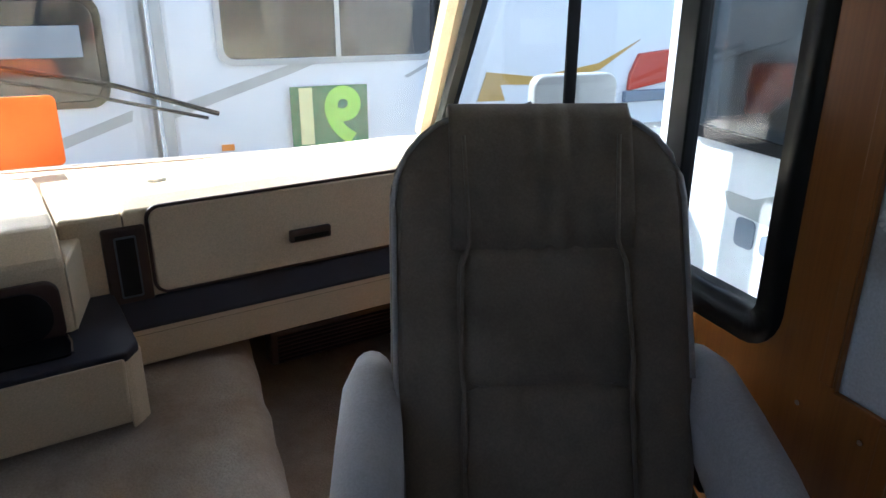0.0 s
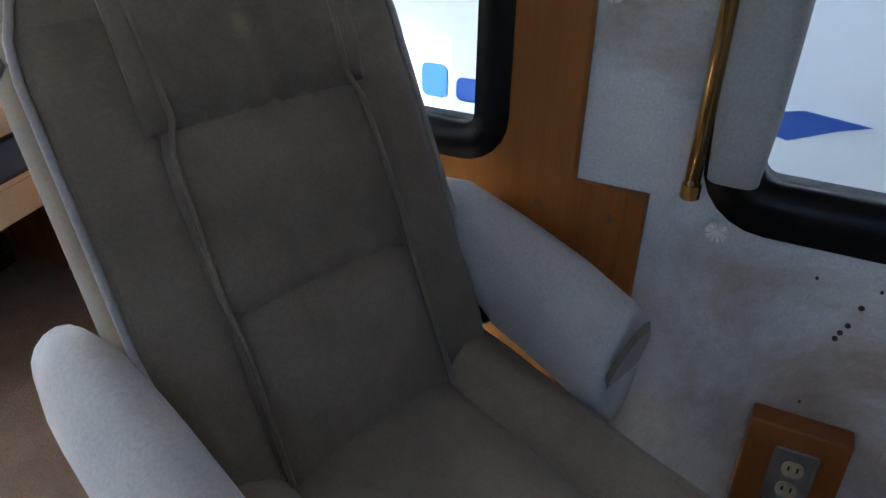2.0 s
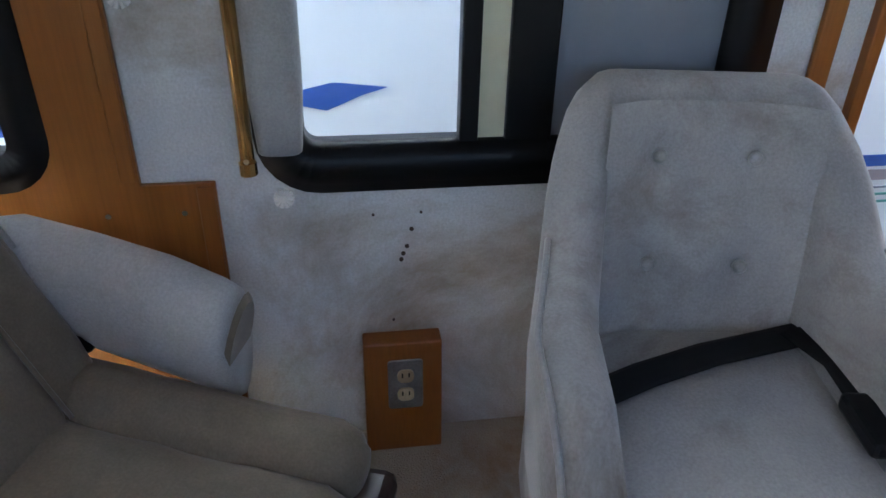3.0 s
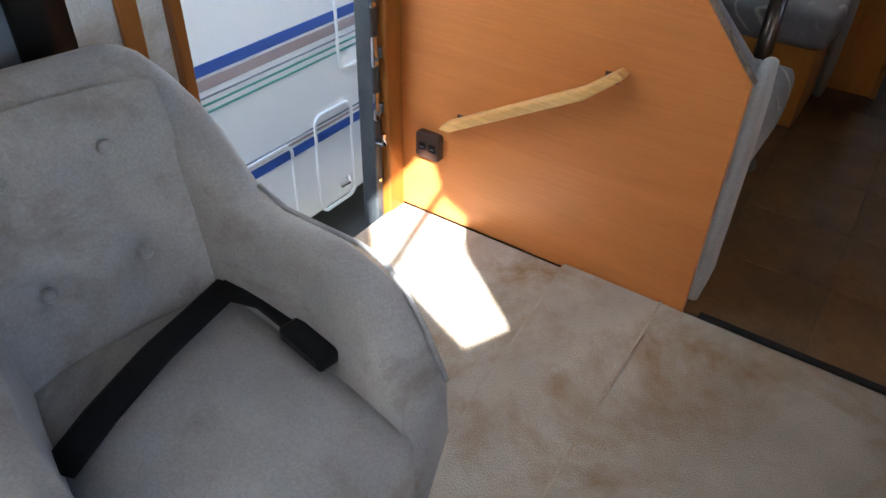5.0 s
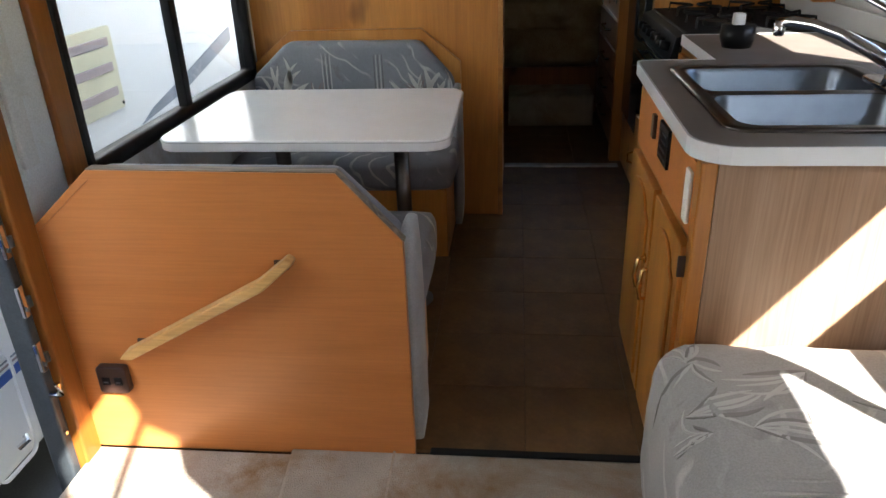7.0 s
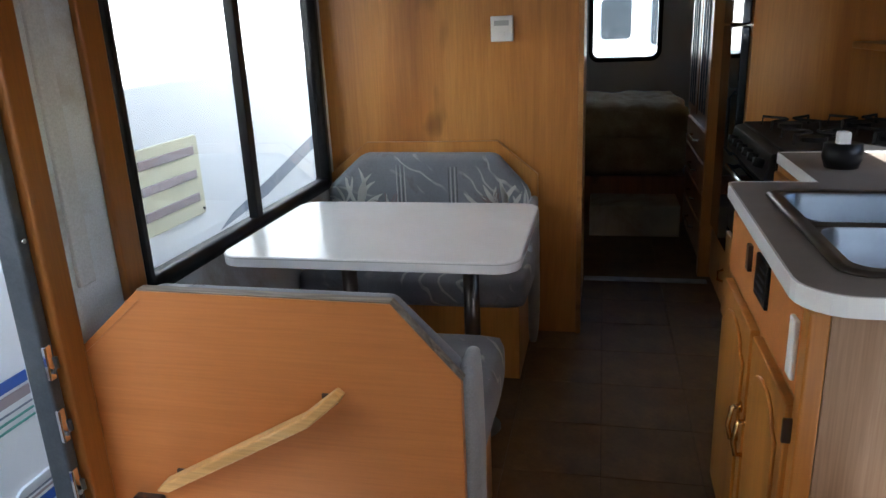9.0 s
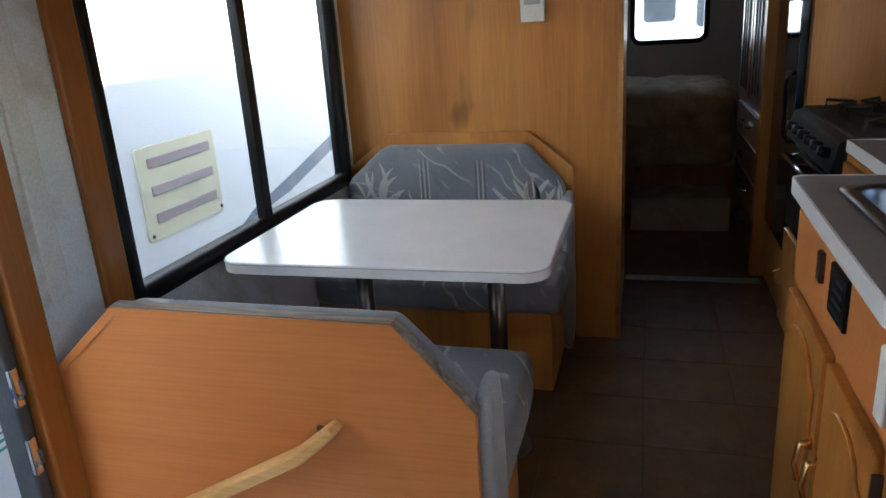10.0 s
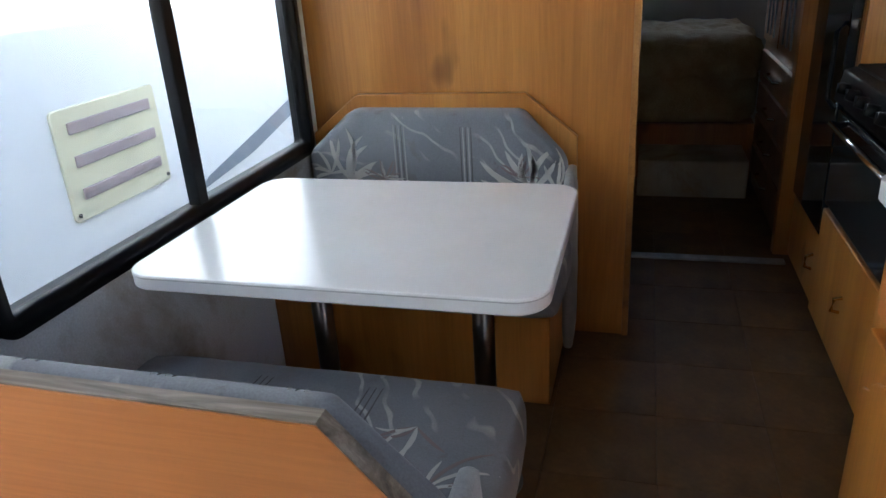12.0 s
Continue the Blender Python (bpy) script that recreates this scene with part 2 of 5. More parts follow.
def prism(pts, a0, a1, axis="x", bev=0.0, bm=None, seg=2):
    """A polygon swept along an axis. pts are (y, z) for x, (x, z) for y, (x, y) for z."""
    b = bmesh.new()

    def at(p, a):
        return {"x": (a, p[0], p[1]), "y": (p[0], a, p[1]), "z": (p[0], p[1], a)}[axis]
    lo = [b.verts.new(at(p, a0)) for p in pts]
    hi = [b.verts.new(at(p, a1)) for p in pts]
    n = len(pts)
    b.faces.new(lo)
    b.faces.new(hi[::-1])
    for i in range(n):
        b.faces.new((lo[i], lo[(i + 1) % n], hi[(i + 1) % n], hi[i]))
    bmesh.ops.recalc_face_normals(b, faces=b.faces)
    if bev:
        bmesh.ops.bevel(b, geom=b.edges[:], offset=bev, segments=seg, profile=0.5, affect="EDGES")
    return join(bm, b)


def rounded(x0, y0, x1, y1, r, n=6):
    """Corner points of a rounded rectangle."""
    out = []
    for cx, cy, a in ((x1 - r, y1 - r, 0), (x0 + r, y1 - r, 90), (x0 + r, y0 + r, 180), (x1 - r, y0 + r, 270)):
        for i in range(n + 1):
            t = radians(a + 90 * i / n)
            out.append((cx + r * math.cos(t), cy + r * math.sin(t)))
    return out


def ring(outer, inner, a0, a1, axis="x", bm=None):
    """A frame between two outlines with the same number of points."""
    b = bmesh.new()

    def at(p, a):
        return {"x": (a, p[0], p[1]), "y": (p[0], a, p[1]), "z": (p[0], p[1], a)}[axis]
    rows = [[b.verts.new(at(p, a)) for p in o] for o, a in ((outer, a0), (outer, a1), (inner, a1), (inner, a0))]
    n = len(outer)
    for k in range(4):
        r, s = rows[k], rows[(k + 1) % 4]
        for i in range(n):
            b.faces.new((r[i], r[(i + 1) % n], s[(i + 1) % n], s[i]))
    return join(bm, b)


def tube(pts, r, sides=10, bm=None, flat=1.0):
    """A round bar along a line of points; flat squashes it along its binormal."""
    b = bmesh.new()
    pts = [Vector(p) for p in pts]
    rings = []
    for i, p in enumerate(pts):
        d = (pts[min(i + 1, len(pts) - 1)] - pts[max(i - 1, 0)]).normalized()
        up = Vector((0, 0, 1)) if abs(d.z) < 0.9 else Vector((1, 0, 0))
        s = d.cross(up).normalized()
        u = s.cross(d)
        rr = r[i] if isinstance(r, (list, tuple)) else r
        rings.append([b.verts.new(p + rr * (math.cos(2 * math.pi * k / sides) * s + flat * math.sin(2 * math.pi * k / sides) * u)) for k in range(sides)])
    for a, c in zip(rings, rings[1:]):
        for k in range(sides):
            b.faces.new((a[k], a[(k + 1) % sides], c[(k + 1) % sides], c[k]))
    b.faces.new(rings[0])
    b.faces.new(rings[-1][::-1])
    return join(bm, b)


def cyl(x, y, z0, z1, r, sides=20, bm=None, bev=0.0):
    b = bmesh.new()
    lo = [b.verts.new((x + r * math.cos(2 * math.pi * k / sides), y + r * math.sin(2 * math.pi * k / sides), z0)) for k in range(sides)]
    hi = [b.verts.new((v.co.x, v.co.y, z1)) for v in lo]
    b.faces.new(lo[::-1])
    top = b.faces.new(hi)
    for k in range(sides):
        b.faces.new((lo[k], lo[(k + 1) % sides], hi[(k + 1) % sides], hi[k]))
    if bev:
        bmesh.ops.bevel(b, geom=list(top.edges), offset=bev, segments=2, profile=0.5, affect="EDGES")
    return join(bm, b)


def pillow(x0, y0, z0, x1, y1, z1, r=0.05, puff=0.02, cuts=10, bm=None, wave=0.0):
    """A soft cushion: a rounded block whose faces swell and wrinkle a little."""
    b = bmesh.new()
    bmesh.ops.create_cube(b, size=1)
    bmesh.ops.subdivide_edges(b, edges=b.edges[:], cuts=cuts, use_grid_fill=True)
    c = Vector(((x0 + x1) / 2, (y0 + y1) / 2, (z0 + z1) / 2))
    h = Vector(((x1 - x0) / 2, (y1 - y0) / 2, (z1 - z0) / 2))
    r = min(r, 0.95 * min(h))
    for v in b.verts:
        p = Vector((v.co.x * 2 * h.x, v.co.y * 2 * h.y, v.co.z * 2 * h.z))
        q = Vector([max(-(h[k] - r), min(h[k] - r, p[k])) for k in range(3)])
        d = p - q
        if d.length > 1e-6:
            p = q + d.normalized() * r
        u = [abs(p[k]) / h[k] for k in range(3)]
        for k in range(3):
            o = [j for j in range(3) if j != k]
            if u[k] > 0.98:
                p[k] += math.copysign(puff * max(0, 1 - u[o[0]] ** 2) * max(0, 1 - u[o[1]] ** 2), p[k])
        if wave:
            p += wave * noise.noise_vector((p + c) * 9)
        v.co = c + p
    return join(bm, b)


def ribbon(bvh, pts, way, width):
    """A thin printed leaf laid on a surface: points are dropped along a way onto it."""
    b = bmesh.new()
    way = Vector(way)
    hits = []
    for p in pts:
        h = bvh.ray_cast(Vector(p), way)
        if h[0] is None:
            break
        hits.append((h[0] - way * 0.0009, h[1]))
    if len(hits) < 3:
        b.free()
        return None
    rows = []
    for i, (p, nr) in enumerate(hits):
        d = (hits[min(i + 1, len(hits) - 1)][0] - hits[max(i - 1, 0)][0]).normalized()
        s = d.cross(way).normalized()
        q = i / (len(hits) - 1)
        w = width * (0.25 + 1.5 * q * (1 - q) * 2) * (1 if q < 0.95 else 0.4)
        rows.append([b.verts.new(p + s * w), b.verts.new(p - s * w), b.verts.new(p - s * w + way * 0.006), b.verts.new(p + s * w + way * 0.006)])
    for a, c in zip(rows, rows[1:]):
        for k in range(4):
            b.faces.new((a[k], a[(k + 1) % 4], c[(k + 1) % 4], c[k]))
    b.faces.new(rows[0])
    b.faces.new(rows[-1][::-1])
    return b


def tree_of(ob):
    me = ob.data
    return BVHTree.FromPolygons([ob.matrix_basis @ v.co for v in me.vertices], [tuple(p.vertices) for p in me.polygons])


def structure(name, bm, mat, label, category, smooth=False):
    return tagged(mesh_ob(name, bm, mat, None, "", smooth), label, category, "", "structure")


# ---- the coach's shell ----
W, ZC, YR = 2.36, 1.95, 4.7      # inner width, ceiling, rear wall


def wall_x(xa, xb, y0, y1, z0, z1, holes):
    """A wall along y with rectangular holes (ya, yb, za, zb) that do not overlap in y."""
    bm = bmesh.new()
    y = y0
    for ya, yb, za, zb in sorted(holes):
        if ya > y:
            box(xa, y, z0, xb, ya, z1, 0, 1, bm)
        if za > z0:
            box(xa, ya, z0, xb, yb, za, 0, 1, bm)
        if zb < z1:
            box(xa, ya, zb, xb, yb, z1, 0, 1, bm)
        y = yb
    if y < y1:
        box(xa, y, z0, xb, y1, z1, 0, 1, bm)
    return bm


structure("wall_right", wall_x(-0.05, 0.0, -4.0, YR, -0.4, ZC, [(-3.95, -2.20, 0.635, 1.62), (-1.78, -0.93, 0.62, 1.45), (-0.70, -0.06, -0.4, 1.88), (0.27, 1.63, 0.71, 1.62)]),
          M_WALL, "pale blue-grey fabric covered coach wall with brown stains", "wall")
# unseen openings, placed and sized to throw the sun on sofa and worktop
structure("wall_left", wall_x(W, W + 0.05, -4.0, YR, -0.4, ZC, [(-2.05, -0.60, 1.16, 1.43), (0.36, 0.95, 1.12, 1.40)]),
          M_WALLCLEAN, "plain grey coach wall behind the sofa", "wall")
bm = box(0.0, YR, -0.4, 1.10, YR + 0.05, ZC)
box(1.62, YR, -0.4, W, YR + 0.05, ZC, 0, 1, bm)
box(1.10, YR, -0.4, 1.62, YR + 0.05, 1.05, 0, 1, bm)
box(1.10, YR, 1.62, 1.62, YR + 0.05, ZC, 0, 1, bm)
structure("wall_rear", bm, M_WALLCLEAN, "pale grey rear wall of the bedroom", "wall")
structure("wall_front", box(-0.05, -4.05, -0.4, W + 0.05, -4.0, 0.655), M_CABCARPET, "carpeted firewall under the windscreen", "wall")
# added, unseen roof opening, its outline traced back from the floor's sun patch
SUN_GAP = [(1.445, -1.70), (1.485, -1.715), (1.618, -1.825), (1.732, -1.865), (1.82, -2.005), (1.98, -2.125), (2.086, -2.205), (2.03, -2.325), (1.60, -2.15), (1.45, -1.97), (1.44, -1.79)]
bm = bmesh.new()
for zz in (ZC, ZC + 0.13):
    ov = [bm.verts.new((x, y, zz)) for x, y in ((-0.05, -3.52), (W + 0.05, -3.52), (W + 0.05, YR + 0.05), (-0.05, YR + 0.05))]
    hv = [bm.verts.new((x + 0.77 * (zz - ZC), y - 0.96 * (zz - ZC), zz)) for x, y in SUN_GAP]
    es = [bm.edges.new((q[i], q[(i + 1) % len(q)])) for q in (ov, hv) for i in range(len(q))]
    bmesh.ops.triangle_fill(bm, use_beauty=True, use_dissolve=False, edges=es)
    if zz > ZC:
        for a, c in ((lo_o, ov), (lo_h, hv)):
            for i in range(len(a)):
                bm.faces.new((a[i], a[(i + 1) % len(a)], c[(i + 1) % len(a)], c[i]))
    lo_o, lo_h = ov, hv
structure("ceiling", bm, M_CEIL, "padded fabric ceiling with an added opening for the sun patch", "ceiling")
# added bar whose shadow makes the dark stripe in that sun patch
structure("stripe_bar", tube([(1.565, -1.72, ZC - 0.02), (1.60, -1.86, ZC - 0.02), (1.625, -1.96, ZC - 0.02), (1.68, -2.16, ZC - 0.02)], 0.013, 8), M_ALU, "added bar under the roof opening that shades a stripe in the sun patch", "hatch bar")
# unseen header, added and lowered to block sun from seat and engine cover
structure("sun_block_header", box(-0.05, -3.50, 1.218, W + 0.05, -3.46, ZC - 0.002), M_CEIL, "added header over the windscreen that keeps sun off the cab", "wall")
# floors: tan carpet, a lower strip by the door, vinyl in the kitchen
structure("floor", prism([(0.572, -0.003), (0.655, -0.86), (0.002, -0.86), (0.002, -1.9), (W, -1.9), (W, -0.003)], -0.12, 0.0, "z", 0.010, None, 3), M_CARPET, "worn tan carpet with brown traffic stains", "floor")
structure("floor_entry", box(0.0, -0.90, -0.16, 0.67, -0.003, -0.022, 0.006), M_CARPET, "lower strip of tan carpet by the entry door", "floor")
structure("floor_cab", box(0.0, -4.0, -0.12, W, -1.9, -0.004), M_CABCARPET, "brown carpet in the cab footwell", "floor")
structure("floor_subframe", box(0.0, 0.0, -0.2, W, YR, -0.02), M_RUBBER, "dark subfloor under the kitchen tiles", "floor")
structure("floor_seam", prism([(0.858, -0.004), (0.864, -0.004), (0.899, -1.3), (0.893, -1.3)], -0.001, 0.003, "z"), M_CABCARPET, "seam across the tan carpet", "carpet seam")
structure("trim", box(0.96, -0.012, 0.0, 1.75, 0.012, 0.008, 0.003), M_RUBBER, "dark strip between carpet and vinyl floor", "floor trim")
# door sill outside step
structure("door_1", box(-0.06, -0.70, -0.3, 0.0, -0.06, -0.16, 0.01), M_ALU, "aluminium sill of the open entry door", "door sill")

# windscreen and cab pillars
ws = bmesh.new()
vs = [ws.verts.new(p) for p in ((0.03, -4.02, 0.655), (W - 0.03, -4.02, 0.655), (W - 0.07, -3.50, 1.42), (0.07, -3.50, 1.42))]
ws.faces.new(vs)
gl = bmesh.ops.extrude_face_region(ws, geom=ws.faces[:])
for v in [g for g in gl["geom"] if isinstance(g, bmesh.types.BMVert)]:
    v.co += Vector((0, 0.004, 0.003))
g = structure("window_1", ws, M_GLASS, "large raked windscreen over the dashboard", "windscreen")
g.visible_shadow = False
for x in (0.03, W - 0.03):
    s = 1 if x < 1 else -1
    structure("pillar", tube([(x, -4.0, 0.70), (x + s * 0.03, -3.5, 1.42), (x + s * 0.03, -3.49, 1.44)], 0.045, 8), M_CREAM, "cream covered windscreen pillar", "pillar")
    structure("pillar_seal", tube([(x - s * 0.03, -3.90, 0.70), (x - s * 0.02, -3.40, 1.42)], 0.036, 8), M_BLACK, "black window seal beside the windscreen pillar", "pillar")


def window_frame(name, y0, y1, z0, z1, r, band, label, mullions=(), x0=-0.045, x1=0.016, pane=True):
    w = thing(name, 0, 0, 0, 0, label, "window", "", "structure")
    part("window_frame", ring(rounded(y0, z0, y1, z1, r), rounded(y0 + band, z0 + band, y1 - band, z1 - band, max(0.012, r - band)), x0, x1), M_BLACK, w, "", True)
    for ym, wd in mullions:
        part("mullion", box(x0 + 0.012, ym - wd / 2, z0 + band * 0.6, x1 - 0.012, ym + wd / 2, z1 - band * 0.6, 0.004), M_BLACK, w)
    if pane:
        p = part("pane", prism(rounded(y0 + band * 0.8, z0 + band * 0.8, y1 - band * 0.8, z1 - band * 0.8, 0.03), -0.024, -0.020, "x"), M_GLASS, w)
        p.visible_shadow = False
    return w


window_frame("window_2", -3.98, -2.14, 0.612, 1.66, 0.09, 0.064, "black-framed sliding cab side window", ((-2.50, 0.06), (-2.97, 0.012)))
w3 = window_frame("window_3", -1.815, -0.902, 0.588, 1.48, 0.11, 0.085, "black-framed window beside the swivel chair", ((-1.44, 0.034), (-1.33, 0.085)))
w4 = window_frame("window_4", 0.25, 1.65, 0.685, 1.64, 0.05, 0.042, "wide black-framed sliding window at the dinette", ((0.96, 0.045),))
sh = structure("window_screen", box(-0.018, -1.29, 0.66, -0.012, -0.98, 1.41), M_GREYBLUE, "dark insect screen in the window", "insect screen")
# yellowish strip of unknown make between the two mullions
structure("window_strip", box(-0.016, -1.428, 0.665, -0.012, -1.368, 1.41), M_VENT, "narrow yellowish strip in the window", "blind")
w5 = thing("window_5", 0, 0, 0, 0, "black-framed rear bedroom window with rounded corners", "window", "", "structure")
part("window_frame", ring(rounded(1.08, 1.03, 1.64, 1.66, 0.08), rounded(1.115, 1.065, 1.605, 1.625, 0.05), YR - 0.015, YR + 0.045, "y"), M_BLACK, w5)
p = part("pane", prism(rounded(1.11, 1.06, 1.61, 1.63, 0.05), YR + 0.02, YR + 0.024, "y"), M_GLASS, w5)
p.visible_shadow = False
w6 = thing("window_6", 0, 0, 0, 0, "narrow unseen window above the sofa, sized for its sun band", "window", "", "structure")
part("mullion", box(W + 0.005, -1.145, 1.16, W + 0.04, -1.118, 1.43), M_BLACK, w6)

# wooden trim on the right wall
WC, WN, WZ = -1.888, -2.012, 0.616
structure("wall_panel_cab", prism([(-4.0, 0.0), (WC, 0.0), (WC, WZ), (WN, WZ), (WN, 1.94), (-2.185, 1.94), (-2.185, 0.650), (-4.0, 0.650)], 0.002, 0.014, "x", 0.002), M_CABWOOD,
          "orange stained wooden wall panel with a stepped edge", "wall panel")
structure("trim_panel_edge", box(0.014, WC - 0.032, 0.02, 0.020, WC - 0.002, WZ - 0.005, 0.003), M_CABWOOD, "wooden edge strip on the wall panel", "trim")
structure("trim_cab_edge", box(0.014, WN - 0.030, WZ + 0.008, 0.019, WN - 0.003, 1.93, 0.003), M_CABWOOD, "wooden edge strip beside the cab window", "trim")
for y in (-2.074, -1.946):
    scn = thing("screw", 0.015, y, 0.562, 0, "small steel screw in the wooden wall panel", "screw", "panel screws")
    part("head", prism(rounded(-0.005, -0.005, 0.005, 0.005, 0.0049, 3), 0.0, 0.004, "x"), M_CHROME, scn)
# door jamb: wood post, dark frame with strike plates, wooden post before the dinette
structure("jamb_front", box(-0.05, -0.715, -0.16, 0.022, -0.690, 1.9, 0.003), M_CABWOOD, "wooden jamb of the entry door", "door jamb")
structure("jamb_trim", box(0.001, -0.815, 0.0, 0.016, -0.775, 1.9, 0.004), M_CABWOOD, "narrow vertical wooden strip beside the door", "trim")
structure("jamb_rear", box(-0.03, -0.075, -0.16, 0.012, -0.004, 1.9, 0.006), M_CABWOOD, "rounded wooden door post beside the dinette", "door jamb")
structure("jamb_seal", box(-0.07, -0.108, -0.2, -0.012, -0.076, 1.9, 0.006), M_FRAME, "dark grey metal door frame with rubber seal", "door jamb")
structure("post_dinette", prism([(0.02, 0.80), (0.075, 0.80), (0.075, 1.94), (0.02, 1.94)], 0.0, 0.012, "x", 0.003), M_WALLCLEAN, "pale wall strip beside the door", "wall")
structure("window_trim", box(0.001, 0.165, 0.70, 0.022, 0.248, 1.94, 0.006), M_CABWOOD, "vertical wooden trim at the dinette window", "trim")
lock = thing("door_strike", -0.012, -0.095, 0.0, 0, "worn steel strike plates on the door frame", "door strike")
for z in (0.62, 0.46, 0.30):
    part("plate", box(-0.012, -0.012, z, 0.006, 0.008, z + 0.085, 0.003), M_CHROME, lock)
    part("catch", tube([(0.006, -0.002, z + 0.02), (0.022, -0.004, z + 0.035), (0.02, -0.004, z + 0.06)], 0.006, 8), M_STEEL, lock)
part("bolt", tube([(0.0, -0.004, 0.23), (0.03, -0.01, 0.235), (0.03, -0.012, 0.27)], 0.009, 8), M_CHROME, lock)
for z in (0.1, 0.95, 1.2):
    part("rivet", tube([(0, 0, z), (0.006, 0, z)], 0.006, 8), M_CHROME, lock)


# ---- cab: dashboard ----
dash = thing("dashboard", 1.13, -3.06, 0.012, 180 + 11.5, "cream dashboard with glovebox and dark blue ledge", "dashboard")
# local x runs to the right wall, local y to the windscreen
part("upper_body", prism([(0.0, 0.50), (0.0, 0.735), (0.05, 0.758), (0.34, 0.745), (0.80, 0.655), (0.80, 0.50)], 0.0, 1.16, "x", 0.006), M_CREAM, dash).matrix_local = pose(0, 0, 0)
part("glovebox_door", prism(rounded(0.055, 0.520, 1.02, 0.735, 0.03), -0.014, 0.004, "y", 0.004), M_CREAM, dash, "cream glovebox door")
part("glovebox_gap", ring(rounded(0.047, 0.512, 1.028, 0.743, 0.036), rounded(0.055, 0.520, 1.02, 0.735, 0.03), -0.006, 0.002, "y"), M_BROWN, dash)
hd = part("glovebox_handle", box(0.40, -0.030, 0.587, 0.52, -0.012, 0.622, 0.006), M_BROWN, dash, "dark brown glovebox handle")
part("slot", box(0.41, -0.033, 0.594, 0.51, -0.029, 0.606, 0.001), M_BLACK, hd)
part("ledge", prism([(-0.075, 0.440), (-0.075, 0.465), (-0.012, 0.510), (0.02, 0.510), (0.02, 0.440)], -0.16, 1.16, "x", 0.004), M_NAVY, dash, "dark blue vinyl ledge")
part("lower_band", prism([(-0.080, 0.462), (-0.075, 0.445), (-0.055, 0.352), (0.0, 0.34), (0.5, 0.34), (0.5, 0.439), (-0.06, 0.439)], -0.14, 1.16, "x", 0.006), M_CREAM, dash)
vent = part("air_vent", box(-0.055, -0.014, 0.505, 0.045, 0.004, 0.700, 0.006), M_BROWN, dash, "brown air vent")
part("grille", box(-0.030, -0.020, 0.525, 0.020, -0.013, 0.680, 0.002), M_BLACK, vent)
part("bezel", ring(rounded(-0.030, 0.525, 0.020, 0.680, 0.004, 2), rounded(-0.026, 0.529, 0.016, 0.676, 0.003, 2), -0.023, -0.019, "y"), M_STEEL, vent)
part("side_panel", box(-0.14, -0.001, 0.48, -0.001, 0.4, 0.735, 0.01), M_CREAM, dash)
part("kick_vent", box(0.36, 0.10, 0.16, 0.96, 0.16, 0.27, 0.008), M_BROWN, dash, "dark brown heater outlet")
for i in range(7):
    part("kick_slat", box(0.38, 0.092, 0.172 + i * 0.013, 0.94, 0.101, 0.176 + i * 0.013), M_BLACK, dash)
part("latch", box(1.0, -0.09, 0.36, 1.035, -0.06, 0.42, 0.004), M_BROWN, dash)
part("screw_cap", cyl(0.12, 0.20, 0.748, 0.762, 0.028, 16), M_WHITE, dash, "small white cap on the dash")
# centre console of the dash, which comes towards the seats
con = thing("dash_console", 1.137, -2.861, 0.012, 180 + 11.5, "cream dash console with dark speaker and tray", "dash console")
part("console_body", prism([(0.02, 0.50), (0.02, 0.700), (0.12, 0.755), (0.6, 0.735), (1.1, 0.655), (1.1, 0.50)], -1.0, -0.10, "x", 0.012), M_CREAM, con)
part("console_slope", prism([(-0.10, 0.02), (-0.005, 0.36), (-0.005, 0.9), (-0.10, 0.9)], 0.50, 0.690, "z", 0.006), M_CREAM, con)
spk = part("speaker", prism(rounded(-0.42, 0.525, -0.12, 0.665, 0.03), 0.006, 0.03, "y", 0.004), M_BROWN, con, "dark brown speaker grille")
part("speaker_cone", prism(rounded(-0.40, 0.540, -0.14, 0.650, 0.05), 0.000, 0.008, "y"), M_BLACK, spk)
part("tray", prism([(-1.0, -0.14), (-0.03, -0.14), (0.0, -0.10), (0.0, 0.36), (-0.04, 0.40), (-1.0, 0.40)], 0.515, 0.538, "z", 0.005), M_NAVY, con, "dark blue vinyl tray")
cup = part("cup_well", prism(rounded(-0.44, -0.10, -0.12, 0.0, 0.02), 0.5385, 0.543, "z"), M_BLACK, con)
part("well_rim", tube([(-0.122, -0.095, 0.543), (-0.118, -0.05, 0.546), (-0.122, -0.005, 0.543)], 0.004, 6), M_CHROME, cup)
part("tray_front", prism([(-0.15, 0.530), (-0.145, 0.510), (-0.11, 0.355), (0.3, 0.33), (0.3, 0.514), (-0.12, 0.514)], -1.0, -0.035, "x", 0.006), M_CREAM, con)
part("tray_side", prism([(-0.036, -0.12), (-0.02, -0.11), (0.006, -0.08), (0.006, 0.22), (-0.036, 0.22)], 0.345, 0.514, "z", 0.004), M_CREAM, con)
# dashboard top card, wiper, the carpeted engine cover
card = thing("orange_card", 1.425, -3.72, 0.725, 4, "bright orange card standing behind the windscreen", "card")
part("sheet", prism(rounded(-0.115, 0.0, 0.115, 0.215, 0.02), -0.002, 0.002, "y"), M_ORANGE, card)
structure("dash_shelf", box(0.0, -4.0, 0.60, W, -3.30, 0.648, 0.004), M_CREAM, "cream shelf under the windscreen", "dashboard")
wip = thing("wiper", 0, 0, 0, 0, "black windscreen wiper resting outside the glass", "wiper")
part("wiper_arm", tube([(0.82, -4.07, 0.80), (1.15, -4.03, 0.92), (1.5, -3.99, 1.0)], 0.010, 6), M_BLACK, wip)
